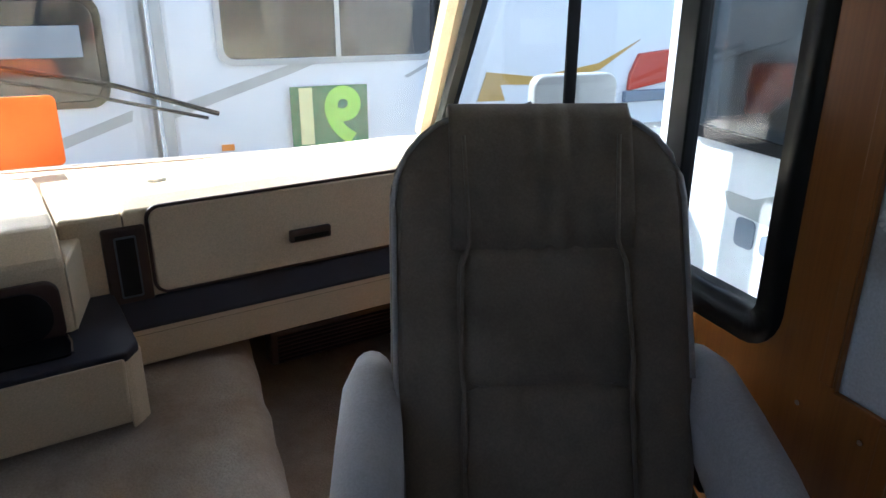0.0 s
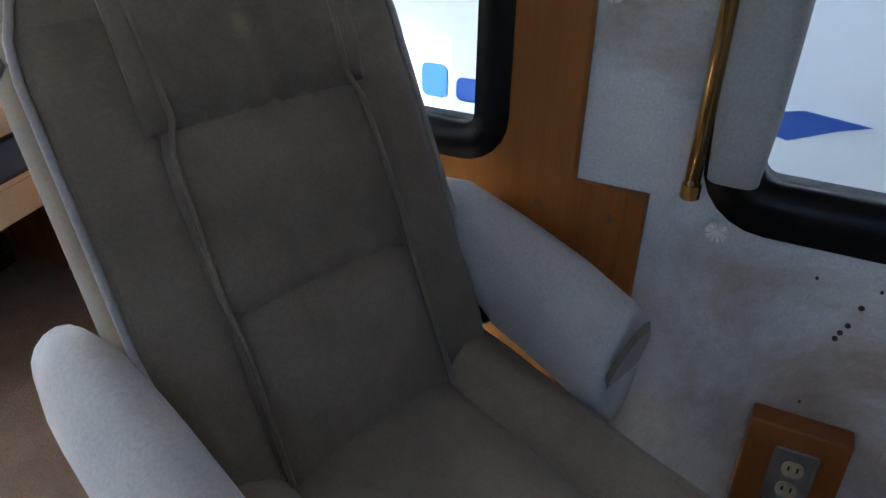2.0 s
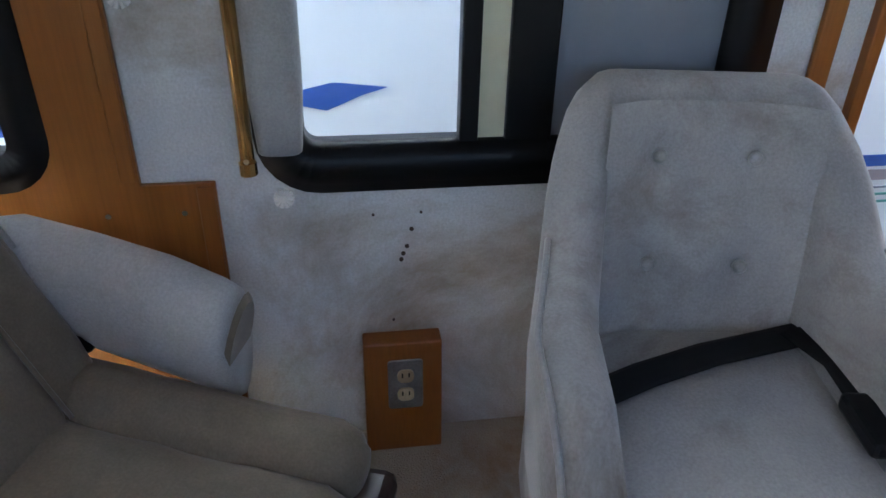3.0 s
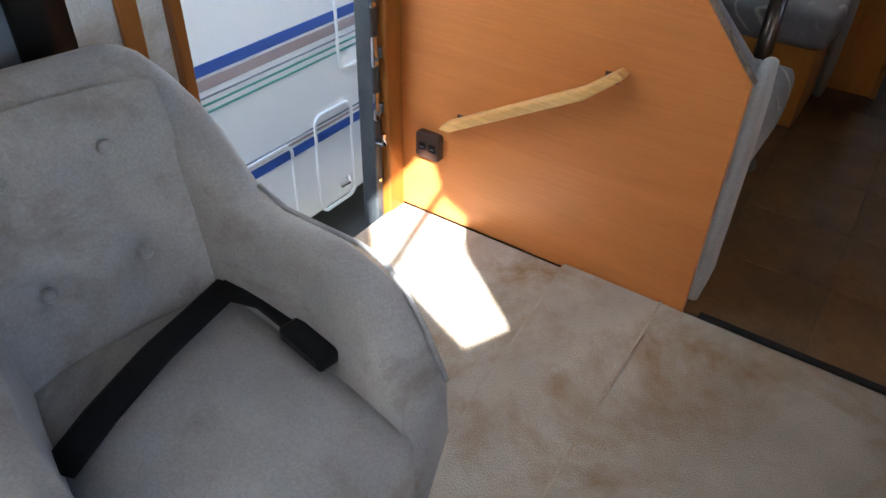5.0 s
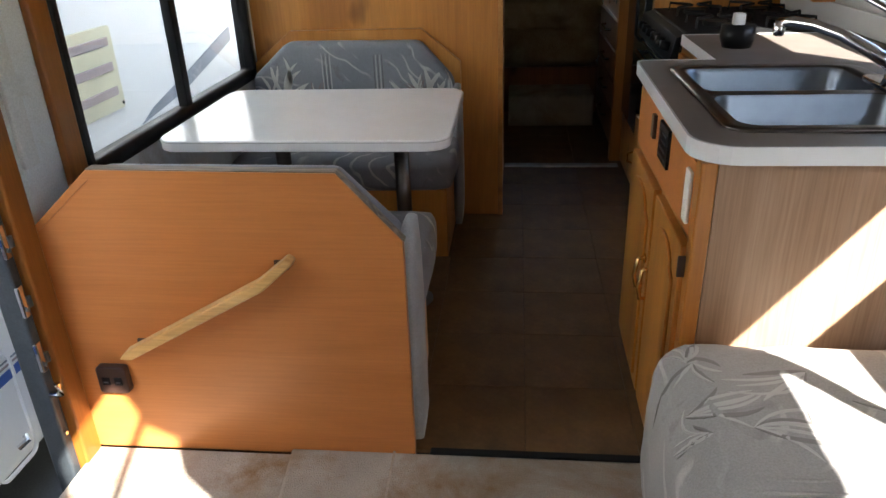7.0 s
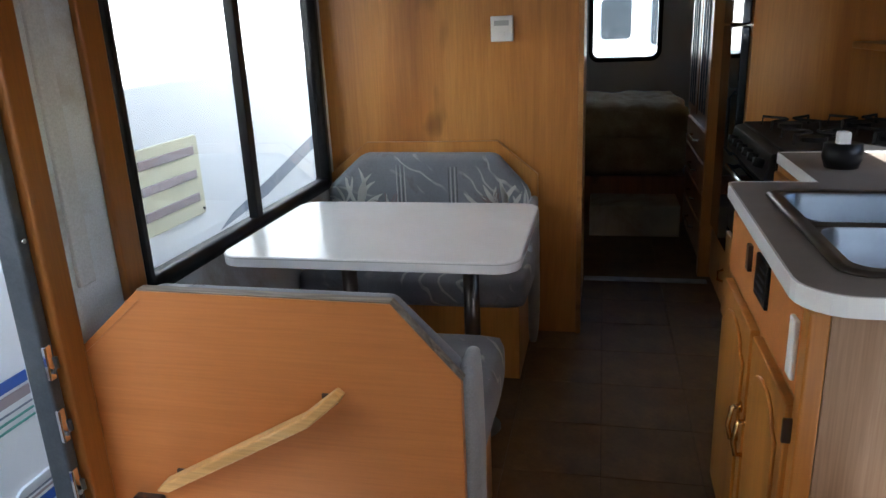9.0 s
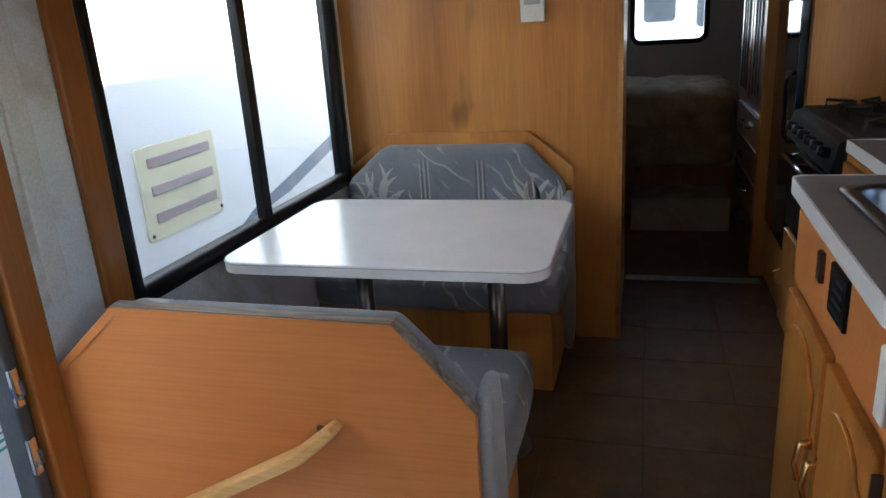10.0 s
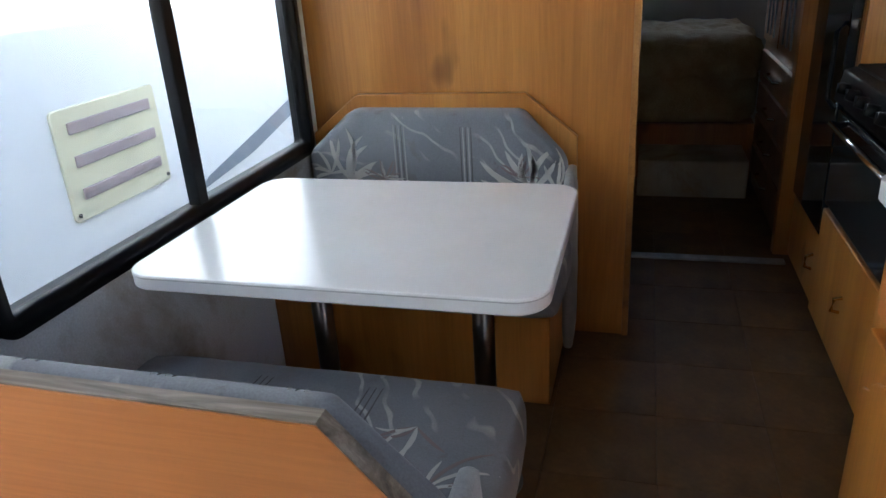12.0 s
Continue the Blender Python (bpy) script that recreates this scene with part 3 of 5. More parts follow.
part("wiper_blade", tube([(0.86, -4.05, 0.79), (1.25, -4.0, 0.90), (1.75, -3.95, 1.02)], 0.007, 6), M_BLACK, wip)
bm = pillow(0.86, -3.6, -0.02, 1.55, -2.35, 0.33, 0.10, 0.01, 12, None, 0.012)
eng = tagged(mesh_ob("engine_cover", bm, M_CABCARPET, None, "", True), "carpeted engine cover between the cab seats", "engine cover")


# ---- cab: passenger seat ----
def captain_seat(x, y, rz):
    """Reclined captain's seat; local y points the way it faces."""
    s = thing("captain_seat", x, y, 0, rz, "brown-grey velour captain's seat turned to face the cabin", "captain seat")
    lean = pose(0, 0.02, 0.36, 25, 0, 0)

    def outline(w0, w1, h, r, n=8):
        pts = [(-w0, 0.0), (w0, 0.0), (w1, h * 0.35), (w1, h - r)]
        pts += [(w1 - r + r * math.cos(radians(a)), h - r + r * math.sin(radians(a))) for a in range(15, 91, 15)]
        pts += [(-w1 + r - r * math.sin(radians(a)), h - r + r * math.cos(radians(a))) for a in range(0, 91, 15)]
        pts += [(-w1, h * 0.35)]
        return pts
    sh = part("backrest", prism(outline(0.255, 0.275, 0.76, 0.17), -0.11, 0.0, "y", 0.035, None, 4), M_SEAT, s, "", True)
    sh.matrix_local = lean
    for sx in (-1, 1):
        q = part("side_bolster", pillow(sx * 0.200 - 0.056, -0.03, 0.02, sx * 0.200 + 0.056, 0.006, 0.64, 0.018, 0.010, 8, None, 0.003), M_SEAT, s, "", True)
        q.matrix_local = lean
    for z0, z1 in ((0.01, 0.255), (0.262, 0.50)):
        q = part("back_cushion", pillow(-0.150, -0.02, z0, 0.150, 0.016, z1, 0.017, 0.010, 8, None, 0.004), M_SEAT, s, "", True)
        q.matrix_local = lean
    hb = bmesh.new()
    n = 40
    rows = []
    for i in range(n + 1):
        u = -1 + 2 * i / n
        gat = 0.0045 * math.sin(u * 17 + 2 * math.sin(3 * u)) * math.exp(-3 * (u + 0.2) ** 2)
        rows.append([hb.verts.new((0.165 * u, yy + gat * k, zz)) for yy, zz, k in ((0.010, 0.498, 0.6), (0.022, 0.56, 1.0), (0.022, 0.66, 1.0), (0.020, 0.73, 0.9), (0.0, 0.765, 0.2), (-0.06, 0.772, 0), (-0.115, 0.75, 0), (-0.125, 0.60, 0))])
    for a, c in zip(rows, rows[1:]):
        for j in range(7):
            hb.faces.new((a[j], c[j], c[j + 1], a[j + 1]))
    q = part("headrest_cover", hb, M_SEAT, s, "gathered fabric headrest flap", True)
    q.modifiers.new("thick", "SOLIDIFY").thickness = 0.008
    q.matrix_local = lean
    o = outline(0.244, 0.266, 0.750, 0.162)
    q = part("piping", tube([(a, -0.006, b) for a, b in o[1:]], 0.0055, 6), M_SEATPIPE, s, "pale piping", True)
    q.matrix_local = lean
    for sx in (-1, 1):
        q = part("seam", tube([(sx * 0.150, 0.012, 0.02), (sx * 0.146, 0.018, 0.22), (sx * 0.152, 0.018, 0.30), (sx * 0.146, 0.018, 0.47), (sx * 0.132, 0.020, 0.51), (sx * 0.140, 0.026, 0.70)], 0.004, 6), M_SEAT, s, "", True)
        q.matrix_local = lean
    q = part("seat_cushion", pillow(-0.165, -0.12, 0.25, 0.165, 0.465, 0.390, 0.05, 0.016, 10, None, 0.008), M_SEAT, s, "", True)
    tilt = pose(0, 0, 0.34, -8, 0, 0) @ pose(0, 0, -0.34)
    q.matrix_local = tilt
    for sx in (-1, 1):
        q = part("seat_bolster", pillow(sx * 0.215 - 0.068, -0.12, 0.26, sx * 0.215 + 0.068, 0.45, 0.408, 0.05, 0.010, 10, None, 0.006), M_SEAT, s, "", True)
        q.matrix_local = tilt
    part("seat_pan", box(-0.25, 0.0, 0.22, 0.25, 0.50, 0.27, 0.02), M_BROWN, s)
    part("pedestal", cyl(0, 0.22, 0.0, 0.23, 0.16, 24, None), M_BLACK, s)
    for sx in (-1, 1):
        arm = bmesh.new()
        secs = []
        L = ((-0.20, 0.565, 0.05), (-0.12, 0.560, 0.068), (0.0, 0.535, 0.072), (0.12, 0.505, 0.074), (0.195, 0.478, 0.074), (0.222, 0.472, 0.066))
        for yy, zz, rr in L:
            secs.append([arm.verts.new((sx * 0.312 + rr * 0.80 * math.cos(a), yy, zz - 0.012 + rr * 1.12 * math.sin(a) + (0.06 * math.sin(a) if math.sin(a) < 0 else 0))) for a in [2 * math.pi * k / 16 for k in range(16)]])
        for a, c in zip(secs, secs[1:]):
            for k in range(16):
                arm.faces.new((a[k], a[(k + 1) % 16], c[(k + 1) % 16], c[k]))
        arm.faces.new(secs[0])
        arm.faces.new(secs[-1][::-1])
        am = part("armrest", arm, M_ARM, s, "pale grey velour armrest", True)
        part("armrest_cap", tube([(sx * 0.312, 0.220, 0.440), (sx * 0.312, 0.228, 0.438)], [0.052, 0.044], 16, None, 1.7), M_SEAT, am)
        part("arm_bracket", box(sx * 0.29 - 0.02, -0.10, 0.40, sx * 0.29 + 0.02, -0.02, 0.52, 0.008), M_BLACK, s)
    return s


captain_seat(0.46, -2.155, -18)


# ---- window area: valance, outlet, screws, rosettes ----
val = thing("window_valance", 0.0, 0, 0, 0, "padded grey window side valance with brass edge rod", "valance")
part("pad", pillow(0.004, -1.808, 0.685, 0.085, -1.725, 1.6, 0.02, 0.004, 8), M_GREYPAD, val, "grey padded fabric", True)
part("edge_rod", tube([(0.060, -1.822, 0.655), (0.060, -1.822, 1.6)], 0.012, 10), M_BRASS, val, "golden brass rod", True)
part("rod_end", tube([(0.060, -1.822, 0.650), (0.060, -1.822, 0.672)], 0.015, 10), M_BRASS, val)
part("screw", tube([(0.071, -1.822, 0.678), (0.075, -1.822, 0.678)], 0.005, 8), M_CHROME, val)


def rosette(y, z):
    r = thing("wall_rosette", 0.001, y, z, 0, "small clear plastic daisy button on the wall", "wall button", "wall buttons")
    for k in range(10):
        a = 2 * math.pi * k / 10
        part("petal", tube([(0.003, 0.006 * math.cos(a), 0.006 * math.sin(a)), (0.004, 0.018 * math.cos(a), 0.018 * math.sin(a))], [0.003, 0.0048], 6, None, 1), M_WHITE, r)
    part("centre", tube([(0.0, 0, 0), (0.008, 0, 0)], 0.006, 10), M_WHITE, r)


for y, z in ((-1.774, 0.575), (-1.989, 0.926), (-1.989, 0.926 + 0.34)):
    rosette(y, z)

ob = thing("outlet_box", 0.0, -1.566, 0, 0, "orange wooden box with a steel double power outlet", "power outlet")
part("wood_box", prism([(0.0, 0.0), (0.075, 0.0), (0.045, 0.262), (0.0, 0.262)], -0.080, 0.080, "y", 0.004), M_CABWOOD, ob, "orange stained wood")
pl = part("plate", prism(rounded(-0.036, -0.058, 0.036, 0.058, 0.006, 2), 0.0, 0.006, "x", 0.0015), M_ALU, ob, "brushed steel cover plate")
pl.matrix_local = pose(0.054, 0.004, 0.165, 0, -6.5, 0)
for dz in (-0.022, 0.022):
    so = part("socket", prism(rounded(-0.017, dz - 0.015, 0.017, dz + 0.015, 0.012, 4), 0.005, 0.010, "x"), M_CREAM, pl, "cream socket")
    for dy in (-0.007, 0.007):
        part("slot", box(0.0095, dy - 0.0016, dz - 0.002, 0.0106, dy + 0.0016, dz + 0.008), M_BLACK, pl)
# holes left by an old fitting
for i, (y, z) in enumerate(((-1.543, 0.498), (-1.552, 0.461), (-1.563, 0.432), (-1.559, 0.445), (-1.615, 0.532), (-1.525, 0.533), (-1.58, 0.29))):
    h = thing("screw_hole", 0.0, y, z, 0, "small dark screw hole in the wall fabric", "screw hole", "old screw holes")
    part("rim", tube([(0.0, 0, 0), (0.0025, 0, 0)], 0.0045 if i < 4 else 0.0028, 8), M_BROWN, h)


# ---- swivel barrel chair ----
def barrel_chair(x, y, rz):
    """Local x is the way it faces."""
    c = thing("swivel_chair", x, y, 0, rz, "worn grey velour barrel swivel chair with buttoned back", "swivel chair")
    hw, r, front = 0.238, 0.075, 0.53
    plan = [(front, -hw), (front * 0.8, -hw), (front * 0.55, -hw), (front * 0.4, -hw), (front * 0.3, -hw), (0.125, -hw), (0.10, -hw)]
    plan += [(r - r * math.sin(radians(a)), -hw + r - r * math.cos(radians(a))) for a in range(0, 91, 15)]
    plan += [(0.0, -0.05), (0.0, 0.0), (0.0, 0.05)]
    plan += [(r - r * math.cos(radians(a)), hw - r + r * math.sin(radians(a))) for a in range(0, 91, 15)]
    plan += [(0.10, hw), (0.125, hw), (front * 0.3, hw), (front * 0.4, hw), (front * 0.55, hw), (front * 0.8, hw), (front, hw)]
    # narrow at the back, widest at the elbows
    def flare(px):
        return 0.84 + 0.22 * min(1.0, max(0.0, px / 0.33)) - 0.10 * max(0.0, (px - 0.36) / 0.17)
    plan = [(px, py * flare(px)) for px, py in plan]
    n = len(plan)
    bm = bmesh.new()
    secs = []
    th = 0.048
    for i, (px, py) in enumerate(plan):
        a, b = Vector(plan[max(i - 1, 0)]), Vector(plan[min(i + 1, n - 1)])
        d = (b - a).normalized()
        nr = Vector((d.y, -d.x))            # outwards
        f = max(0.0, min(1.0, px / 0.15))
        f = f * f * (3 - 2 * f)
        top = 0.825 * (1 - f) + 0.61 * f
        g = max(0.0, (px - 0.36) / 0.17)
        top -= 0.12 * g * g
        tilt = 0.10 * (1 - f)
        sec = []
        for o, z in ((th, 0.13), (th, 0.30), (th, top - 0.06), (th * 0.9, top - 0.025), (th * 0.5, top - 0.005), (0, top), (-th * 0.5, top - 0.005), (-th * 0.9, top - 0.025), (-th, top - 0.06), (-th, 0.36), (-th, 0.13)):
            back = tilt * max(0.0, (z - 0.40) / 0.45)
            inn = 0.05 * max(0.0, (0.42 - z) / 0.29)
            nar = 1 - 0.07 * (1 - f) * max(0.0, (z - 0.45) / 0.40)
            sec.append(bm.verts.new((px + nr.x * (o + inn) - back, (py + nr.y * (o + inn)) * nar, z)))
        secs.append(sec)
    for a, b in zip(secs, secs[1:]):
        for k in range(10):
            bm.faces.new((a[k], a[k + 1], b[k + 1], b[k]))
    bm.faces.new(secs[0][::-1])
    bm.faces.new(secs[-1])
    bmesh.ops.bevel(bm, geom=[e for s in (secs[0], secs[-1]) for e in {ed for v in s for ed in v.link_edges if all(w in s for w in ed.verts)}], offset=0.02, segments=3, affect="EDGES")
    sh = part("shell", bm, M_CHAIR, c, "", True)
    # welt along the outer top edge
    for sgn in (-1, 1):
        pts = []
        for i in range(9):
            px = front * (1 - i / 8) + 0.12 * (i / 8)
            f = max(0.0, min(1.0, px / 0.15))
            f = f * f * (3 - 2 * f)
            top = 0.825 * (1 - f) + 0.61 * f - 0.12 * max(0.0, (px - 0.36) / 0.17) ** 2
            pts.append((px - 0.10 * (1 - f) * 0.85, sgn * (hw * flare(px) + th * 0.75), top - 0.012))
        part("welt", tube(pts, 0.005, 6), M_GREYPAD, c, "grey piping", True)
    # tufted back pad with four buttons
    pad = bmesh.new()
    nu, nv = 28, 24
    grid = []
    btn = [(u, z) for u in (-0.090, 0.090) for z in (0.540, 0.715)]
    for i in range(nu + 1):
        u = -0.205 + 0.41 * i / nu
        col = []
        for j in range(nv + 1):
            z = 0.40 + 0.40 * j / nv
            edge = min(1.0, (0.215 - abs(u)) / 0.05) * min(1.0, (0.805 - z) / 0.05 + 0.1)
            dep = 0.032 * max(0.0, edge) ** 0.5 + 0.05
            dep += 0.05 * (abs(u) / 0.215) ** 3
            for bu, bz in btn:
                dep -= 0.026 * math.exp(-((u - bu) ** 2 + (z - bz) ** 2) / 0.0013)
            dep += 0.004 * noise.noise(Vector((u * 12, z * 12, 3)))
            col.append(pad.verts.new((dep - 0.10 * (z - 0.40) / 0.45, u * 0.86 * (1 - 0.07 * (z - 0.40) / 0.42), z)))
        grid.append(col)
    for a, b in zip(grid, grid[1:]):
        for j in range(nv):
            pad.faces.new((a[j], b[j], b[j + 1], a[j + 1]))
    part("back_pad", pad, M_CHAIR, c, "tufted back with stains", True)
    for bu, bz in btn:
        xx = 0.062 + 0.05 * (0.09 / 0.215) ** 3 - 0.10 * (bz - 0.40) / 0.45
        part("button", tube([(xx, bu * 0.84, bz), (xx + 0.010, bu * 0.84, bz), (xx + 0.014, bu * 0.84, bz)], [0.012, 0.011, 0.005], 12), M_CHAIR, c, "", True)
    part("seat_cushion", pillow(0.05, -0.20, 0.25, 0.555, 0.20, 0.435, 0.04, 0.018, 12, None, 0.006), M_CHAIR, c, "", True)
    part("base_panel", pillow(0.02, -0.26, 0.07, 0.50, 0.26, 0.26, 0.03, 0.0, 6), M_CHAIR, c, "", True)
    part("swivel_base", cyl(0.25, 0, 0.0, 0.08, 0.17, 24), M_BLACK, c)
    return c


chair = barrel_chair(0.215, -1.095, -9.8)
belt = thing("seat_belt", 0.215, -1.095, 0, -9.8, "black lap belt with buckle lying across the chair", "seat belt")
part("strap", tube([(0.27, -0.19, 0.452), (0.23, -0.11, 0.462), (0.18, 0.0, 0.466), (0.14, 0.11, 0.466), (0.12, 0.175, 0.47)], 0.028, 8, None, 0.12), M_BELT, belt, "", True)
part("tongue_strap", tube([(0.12, 0.15, 0.472), (0.20, 0.188, 0.472), (0.28, 0.195, 0.464), (0.36, 0.190, 0.458)], 0.028, 8, None, 0.2), M_BELT, belt, "", True)
part("buckle", box(0.27, 0.155, 0.450, 0.375, 0.212, 0.480, 0.008), M_BLACK, belt)


# ---- dinette ----
pan = thing("dinette_partition", 0, 0, 0, 0, "orange wooden half wall with cut corners", "partition")
CUT = [(-0.004, -0.03), (0.918, -0.03), (0.918, 0.632), (0.768, 0.800), (0.172, 0.808), (0.0, 0.66)]
part("panel", prism(CUT, 0.0, 0.024, "y", 0.0015), M_PANEL, pan)
part("veneer_edge", prism([(0.918, 0.612), (0.918, 0.632), (0.772, 0.800), (0.172, 0.808), (0.0, 0.66), (0.0, 0.640), (0.176, 0.787), (0.766, 0.779)], -0.0035, 0.0, "y"), M_PANEL, pan, "wooden edge band")
part("ply_edge", prism([(0.915, 0.638), (0.772, 0.803), (0.172, 0.811), (0.17, 0.806), (0.770, 0.797), (0.922, 0.630)], 0.0, 0.030, "y"), M_PLY, pan, "bare plywood top edge")
rail = thing("grab_rail", 0, 0, 0, 0, "pale varnished wooden grab rail on the partition", "grab rail")
bm = prism([(0.162, 0.304), (0.196, 0.304), (0.575, 0.513), (0.660, 0.588), (0.642, 0.602), (0.562, 0.536), (0.178, 0.324)], -0.048, -0.006, "y", 0.005)
part("bar", bm, M_RAIL, rail)
part("foot", box(0.20, -0.008, 0.318, 0.235, -0.0005, 0.345, 0.002), M_BROWN, rail)
part("foot", box(0.60, -0.008, 0.555, 0.635, -0.0005, 0.580, 0.002), M_BROWN, rail)
so = thing("wall_socket", 0.112, -0.0005, 0.222, 0, "dark brown plastic double socket on the partition", "wall socket")
part("cover", prism(rounded(-0.042, -0.042, 0.042, 0.042, 0.012), -0.024, 0.0, "y", 0.004), M_BROWN, so)
for dx in (-0.017, 0.017):
    part("jack", box(dx - 0.011, -0.026, -0.014, dx + 0.011, -0.023, 0.010, 0.002), M_BLACK, so)
    part("contact", box(dx - 0.006, -0.0275, -0.006, dx + 0.006, -0.0255, -0.002), M_STEEL, so)


def bench(name, y_back, s, label, thick=0.105, top=0.0, deep=0.50, high=0.435):
    """A dinette bench; s is the way it faces along y."""
    b = thing(name, 0, y_back, 0, 0, label, "dinette bench", "dinette benches")

    def yy(a, c):
        return (a * s, c * s) if s > 0 else (c * s, a * s)
    y0, y1 = yy(0.07, 0.46)
    part("base", box(0.0, y0, -0.015, 0.90, y1, 0.30, 0.004), M_OAK, b, "orange wooden bench front")
    y0, y1 = yy(0.05, deep)
    part("seat_cushion", pillow(0.005, y0, 0.30, 0.925, y1, high, 0.035, 0.012, 12, None, 0.004), M_DINETTE, b, "", True)
    y0, y1 = yy(0.012, thick)
    w = [(0.01, 0.30), (0.91, 0.30), (0.91, 0.64 - top), (0.765, 0.792 - top), (0.18, 0.796 - top), (0.01, 0.655 - top)]
    part("back_cushion", prism(w, y0, y1, "y", min(0.028, thick * 0.3), None, 4), M_DINETTE, b, "", True)
    y0, y1 = yy(0.012, 0.13)
    part("end_pad", pillow(0.900, y0, 0.0, 0.942, y1, 0.645, 0.02, 0.004, 8, None, 0.003), M_GREYPAD, b, "grey padded bench end", True)
    return b


b1 = bench("dinette_bench", 0.026, 1, "grey floral dinette bench behind the partition", 0.062, -0.004, 0.62, 0.46)
b1s = [c for c in b1.children if c.name.startswith("seat_cushion")][0]
rnd = random.Random(9)
bv = tree_of(b1s)
for x in (0.34, 0.355, 0.37, 0.60, 0.615, 0.63):
    rb = ribbon(bv, [(x, 0.09 + 0.5 * k / 8, 0.8) for k in range(9)], (0, 0, -1), 0.0022)
    if rb:
        part("stripe", rb, M_STRIPE, b1)
bk = tree_of([c for c in b1.children if c.name.startswith("back_cushion")][0])
for k, x in enumerate((0.26, 0.272, 0.284, 0.296, 0.49, 0.502, 0.514, 0.526, 0.70, 0.712, 0.724)):
    rb = ribbon(bk, [(x, 0.044 + 0.038 * q / 6, 1.2) for q in range(7)], (0, 0, -1), 0.002)
    if rb:
        part("stripe", rb, M_STRIPE if k % 2 else M_STRIPE_PALE, b1)
for cx, cy, lean in ((0.20, 0.35, 60), (0.50, 0.30, 100), (0.74, 0.42, 200), (0.80, 0.25, 20), (0.68, 0.20, 120)):
    for k in range(7):
        a = radians(lean + 18 * k + rnd.uniform(-8, 8))
        ln = rnd.uniform(0.08, 0.17)
        bend = rnd.uniform(-0.8, 0.8)
        rb = ribbon(bv, [(cx + ln * q * math.cos(a + bend * q), cy + ln * q * math.sin(a + bend * q), 0.8) for q in [t / 7 for t in range(8)]], (0, 0, -1), 0.004)
        if rb:
            part("leaf", rb, M_SPRAY if k % 3 else M_BLOOM, b1)
b2 = bench("dinette_bench", 1.695, -1, "grey floral dinette bench against the wood wall")
# far bench: taller back, its wooden cap, printed stripes and palm sprays
b2b = [c for c in b2.children if c.name.startswith("back_cushion")][0]
b2b.matrix_local = Matrix.Diagonal((1.0, 1.0, 1.055, 1))
part("back_frame", prism([(0.0, 0.30), (0.935, 0.30), (0.935, 0.735), (0.765, 0.878), (0.178, 0.878), (0.0, 0.74)], -0.012, 0.012, "y", 0.004), M_OAK, b2, "wooden cap behind the cushion")
rnd = random.Random(5)
bv = tree_of(b2b)
for k, x in enumerate((0.335, 0.344, 0.353, 0.362, 0.371, 0.565, 0.574, 0.583, 0.592, 0.601)):
    rb = ribbon(bv, [(x, -0.4, 0.46 + 0.36 * k / 8) for k in range(9)], (0, 1, 0), 0.0022)
    if rb:
        part("stripe", rb, M_STRIPE if k % 2 else M_STRIPE_PALE, b2)


def spray(par, tree, cx, cz, lean, n, size, mat):
    for k in range(n):
        a = radians(lean + 150 * k / (n - 1) - 75 + rnd.uniform(-9, 9))
        ln = size * rnd.uniform(0.55, 1.0)
        bend = rnd.uniform(-0.7, 0.7)
        pts = [(cx + ln * q * math.sin(a + bend * q), -0.4, cz + ln * q * math.cos(a + bend * q)) for q in [t / 7 for t in range(8)]]
        rb = ribbon(tree, pts, (0, 1, 0), size * 0.045)
        if rb:
            part("leaf", rb, mat, par)


for cx, cz, lean, n, size, mat in ((0.16, 0.60, 30, 7, 0.19, M_SPRAY), (0.09, 0.62, -10, 5, 0.14, M_SPRAY), (0.29, 0.60, 0, 8, 0.09, M_BLOOM), (0.29, 0.61, 20, 5, 0.08, M_SPRAY), (0.80, 0.58, -25, 8, 0.22, M_SPRAY), (0.88, 0.58, 5, 5, 0.14, M_SPRAY), (0.76, 0.62, 0, 8, 0.08, M_BLOOM)):
    spray(b2, bv, cx, cz, lean, n, size, mat)

tab = thing("dinette_table", 0, 0, 0, 0, "white laminate dinette table with rounded corners", "table")
part("tabletop", prism(rounded(0.075, 0.508, 0.985, 1.205, 0.07, 8), 0.690, 0.725, "z", 0.004), M_LAMINATE, tab)
part("edge_line", ring(rounded(0.074, 0.507, 0.986, 1.206, 0.071, 8), rounded(0.08, 0.513, 0.98, 1.2, 0.066, 8), 0.717, 0.7195, "z"), M_GREYBEIGE, tab, "fine grey edge joint")
for x, y in ((0.785, 0.86), (0.36, 0.86)):
    lg = part("leg", cyl(x, y, -0.018, 0.69, 0.027, 20), M_SINKRIM, tab, "steel table post", True)
    part("foot_plate", cyl(x, y, -0.018, 0.0, 0.09, 24), M_STEEL, lg)
    part("socket_plate", cyl(x, y, 0.672, 0.69, 0.08, 24), M_STEEL, lg)

# wooden bulkhead behind the dinette, thermostat
structure("wall_bulkhead", box(0.0, 1.715, -0.02, 1.115, 2.44, ZC), M_OAK, "knotty orange wood bulkhead behind the dinette", "wall")
structure("trim_bulkhead", box(1.100, 1.705, -0.02, 1.122, 1.722, ZC, 0.003), M_OAKX, "wooden corner strip on the bulkhead", "trim")
structure("threshold", box(1.12, 2.42, -0.02, 1.76, 2.47, 0.006, 0.004), M_ALU, "metal strip at the bedroom doorway", "threshold")
th = thing("thermostat", 0.79, 1.714, 1.335, 0, "small white thermostat on the wood bulkhead", "thermostat")
part("case", prism(rounded(-0.045, -0.05, 0.045, 0.05, 0.006), -0.028, 0.0, "y", 0.004), M_WHITE, th)
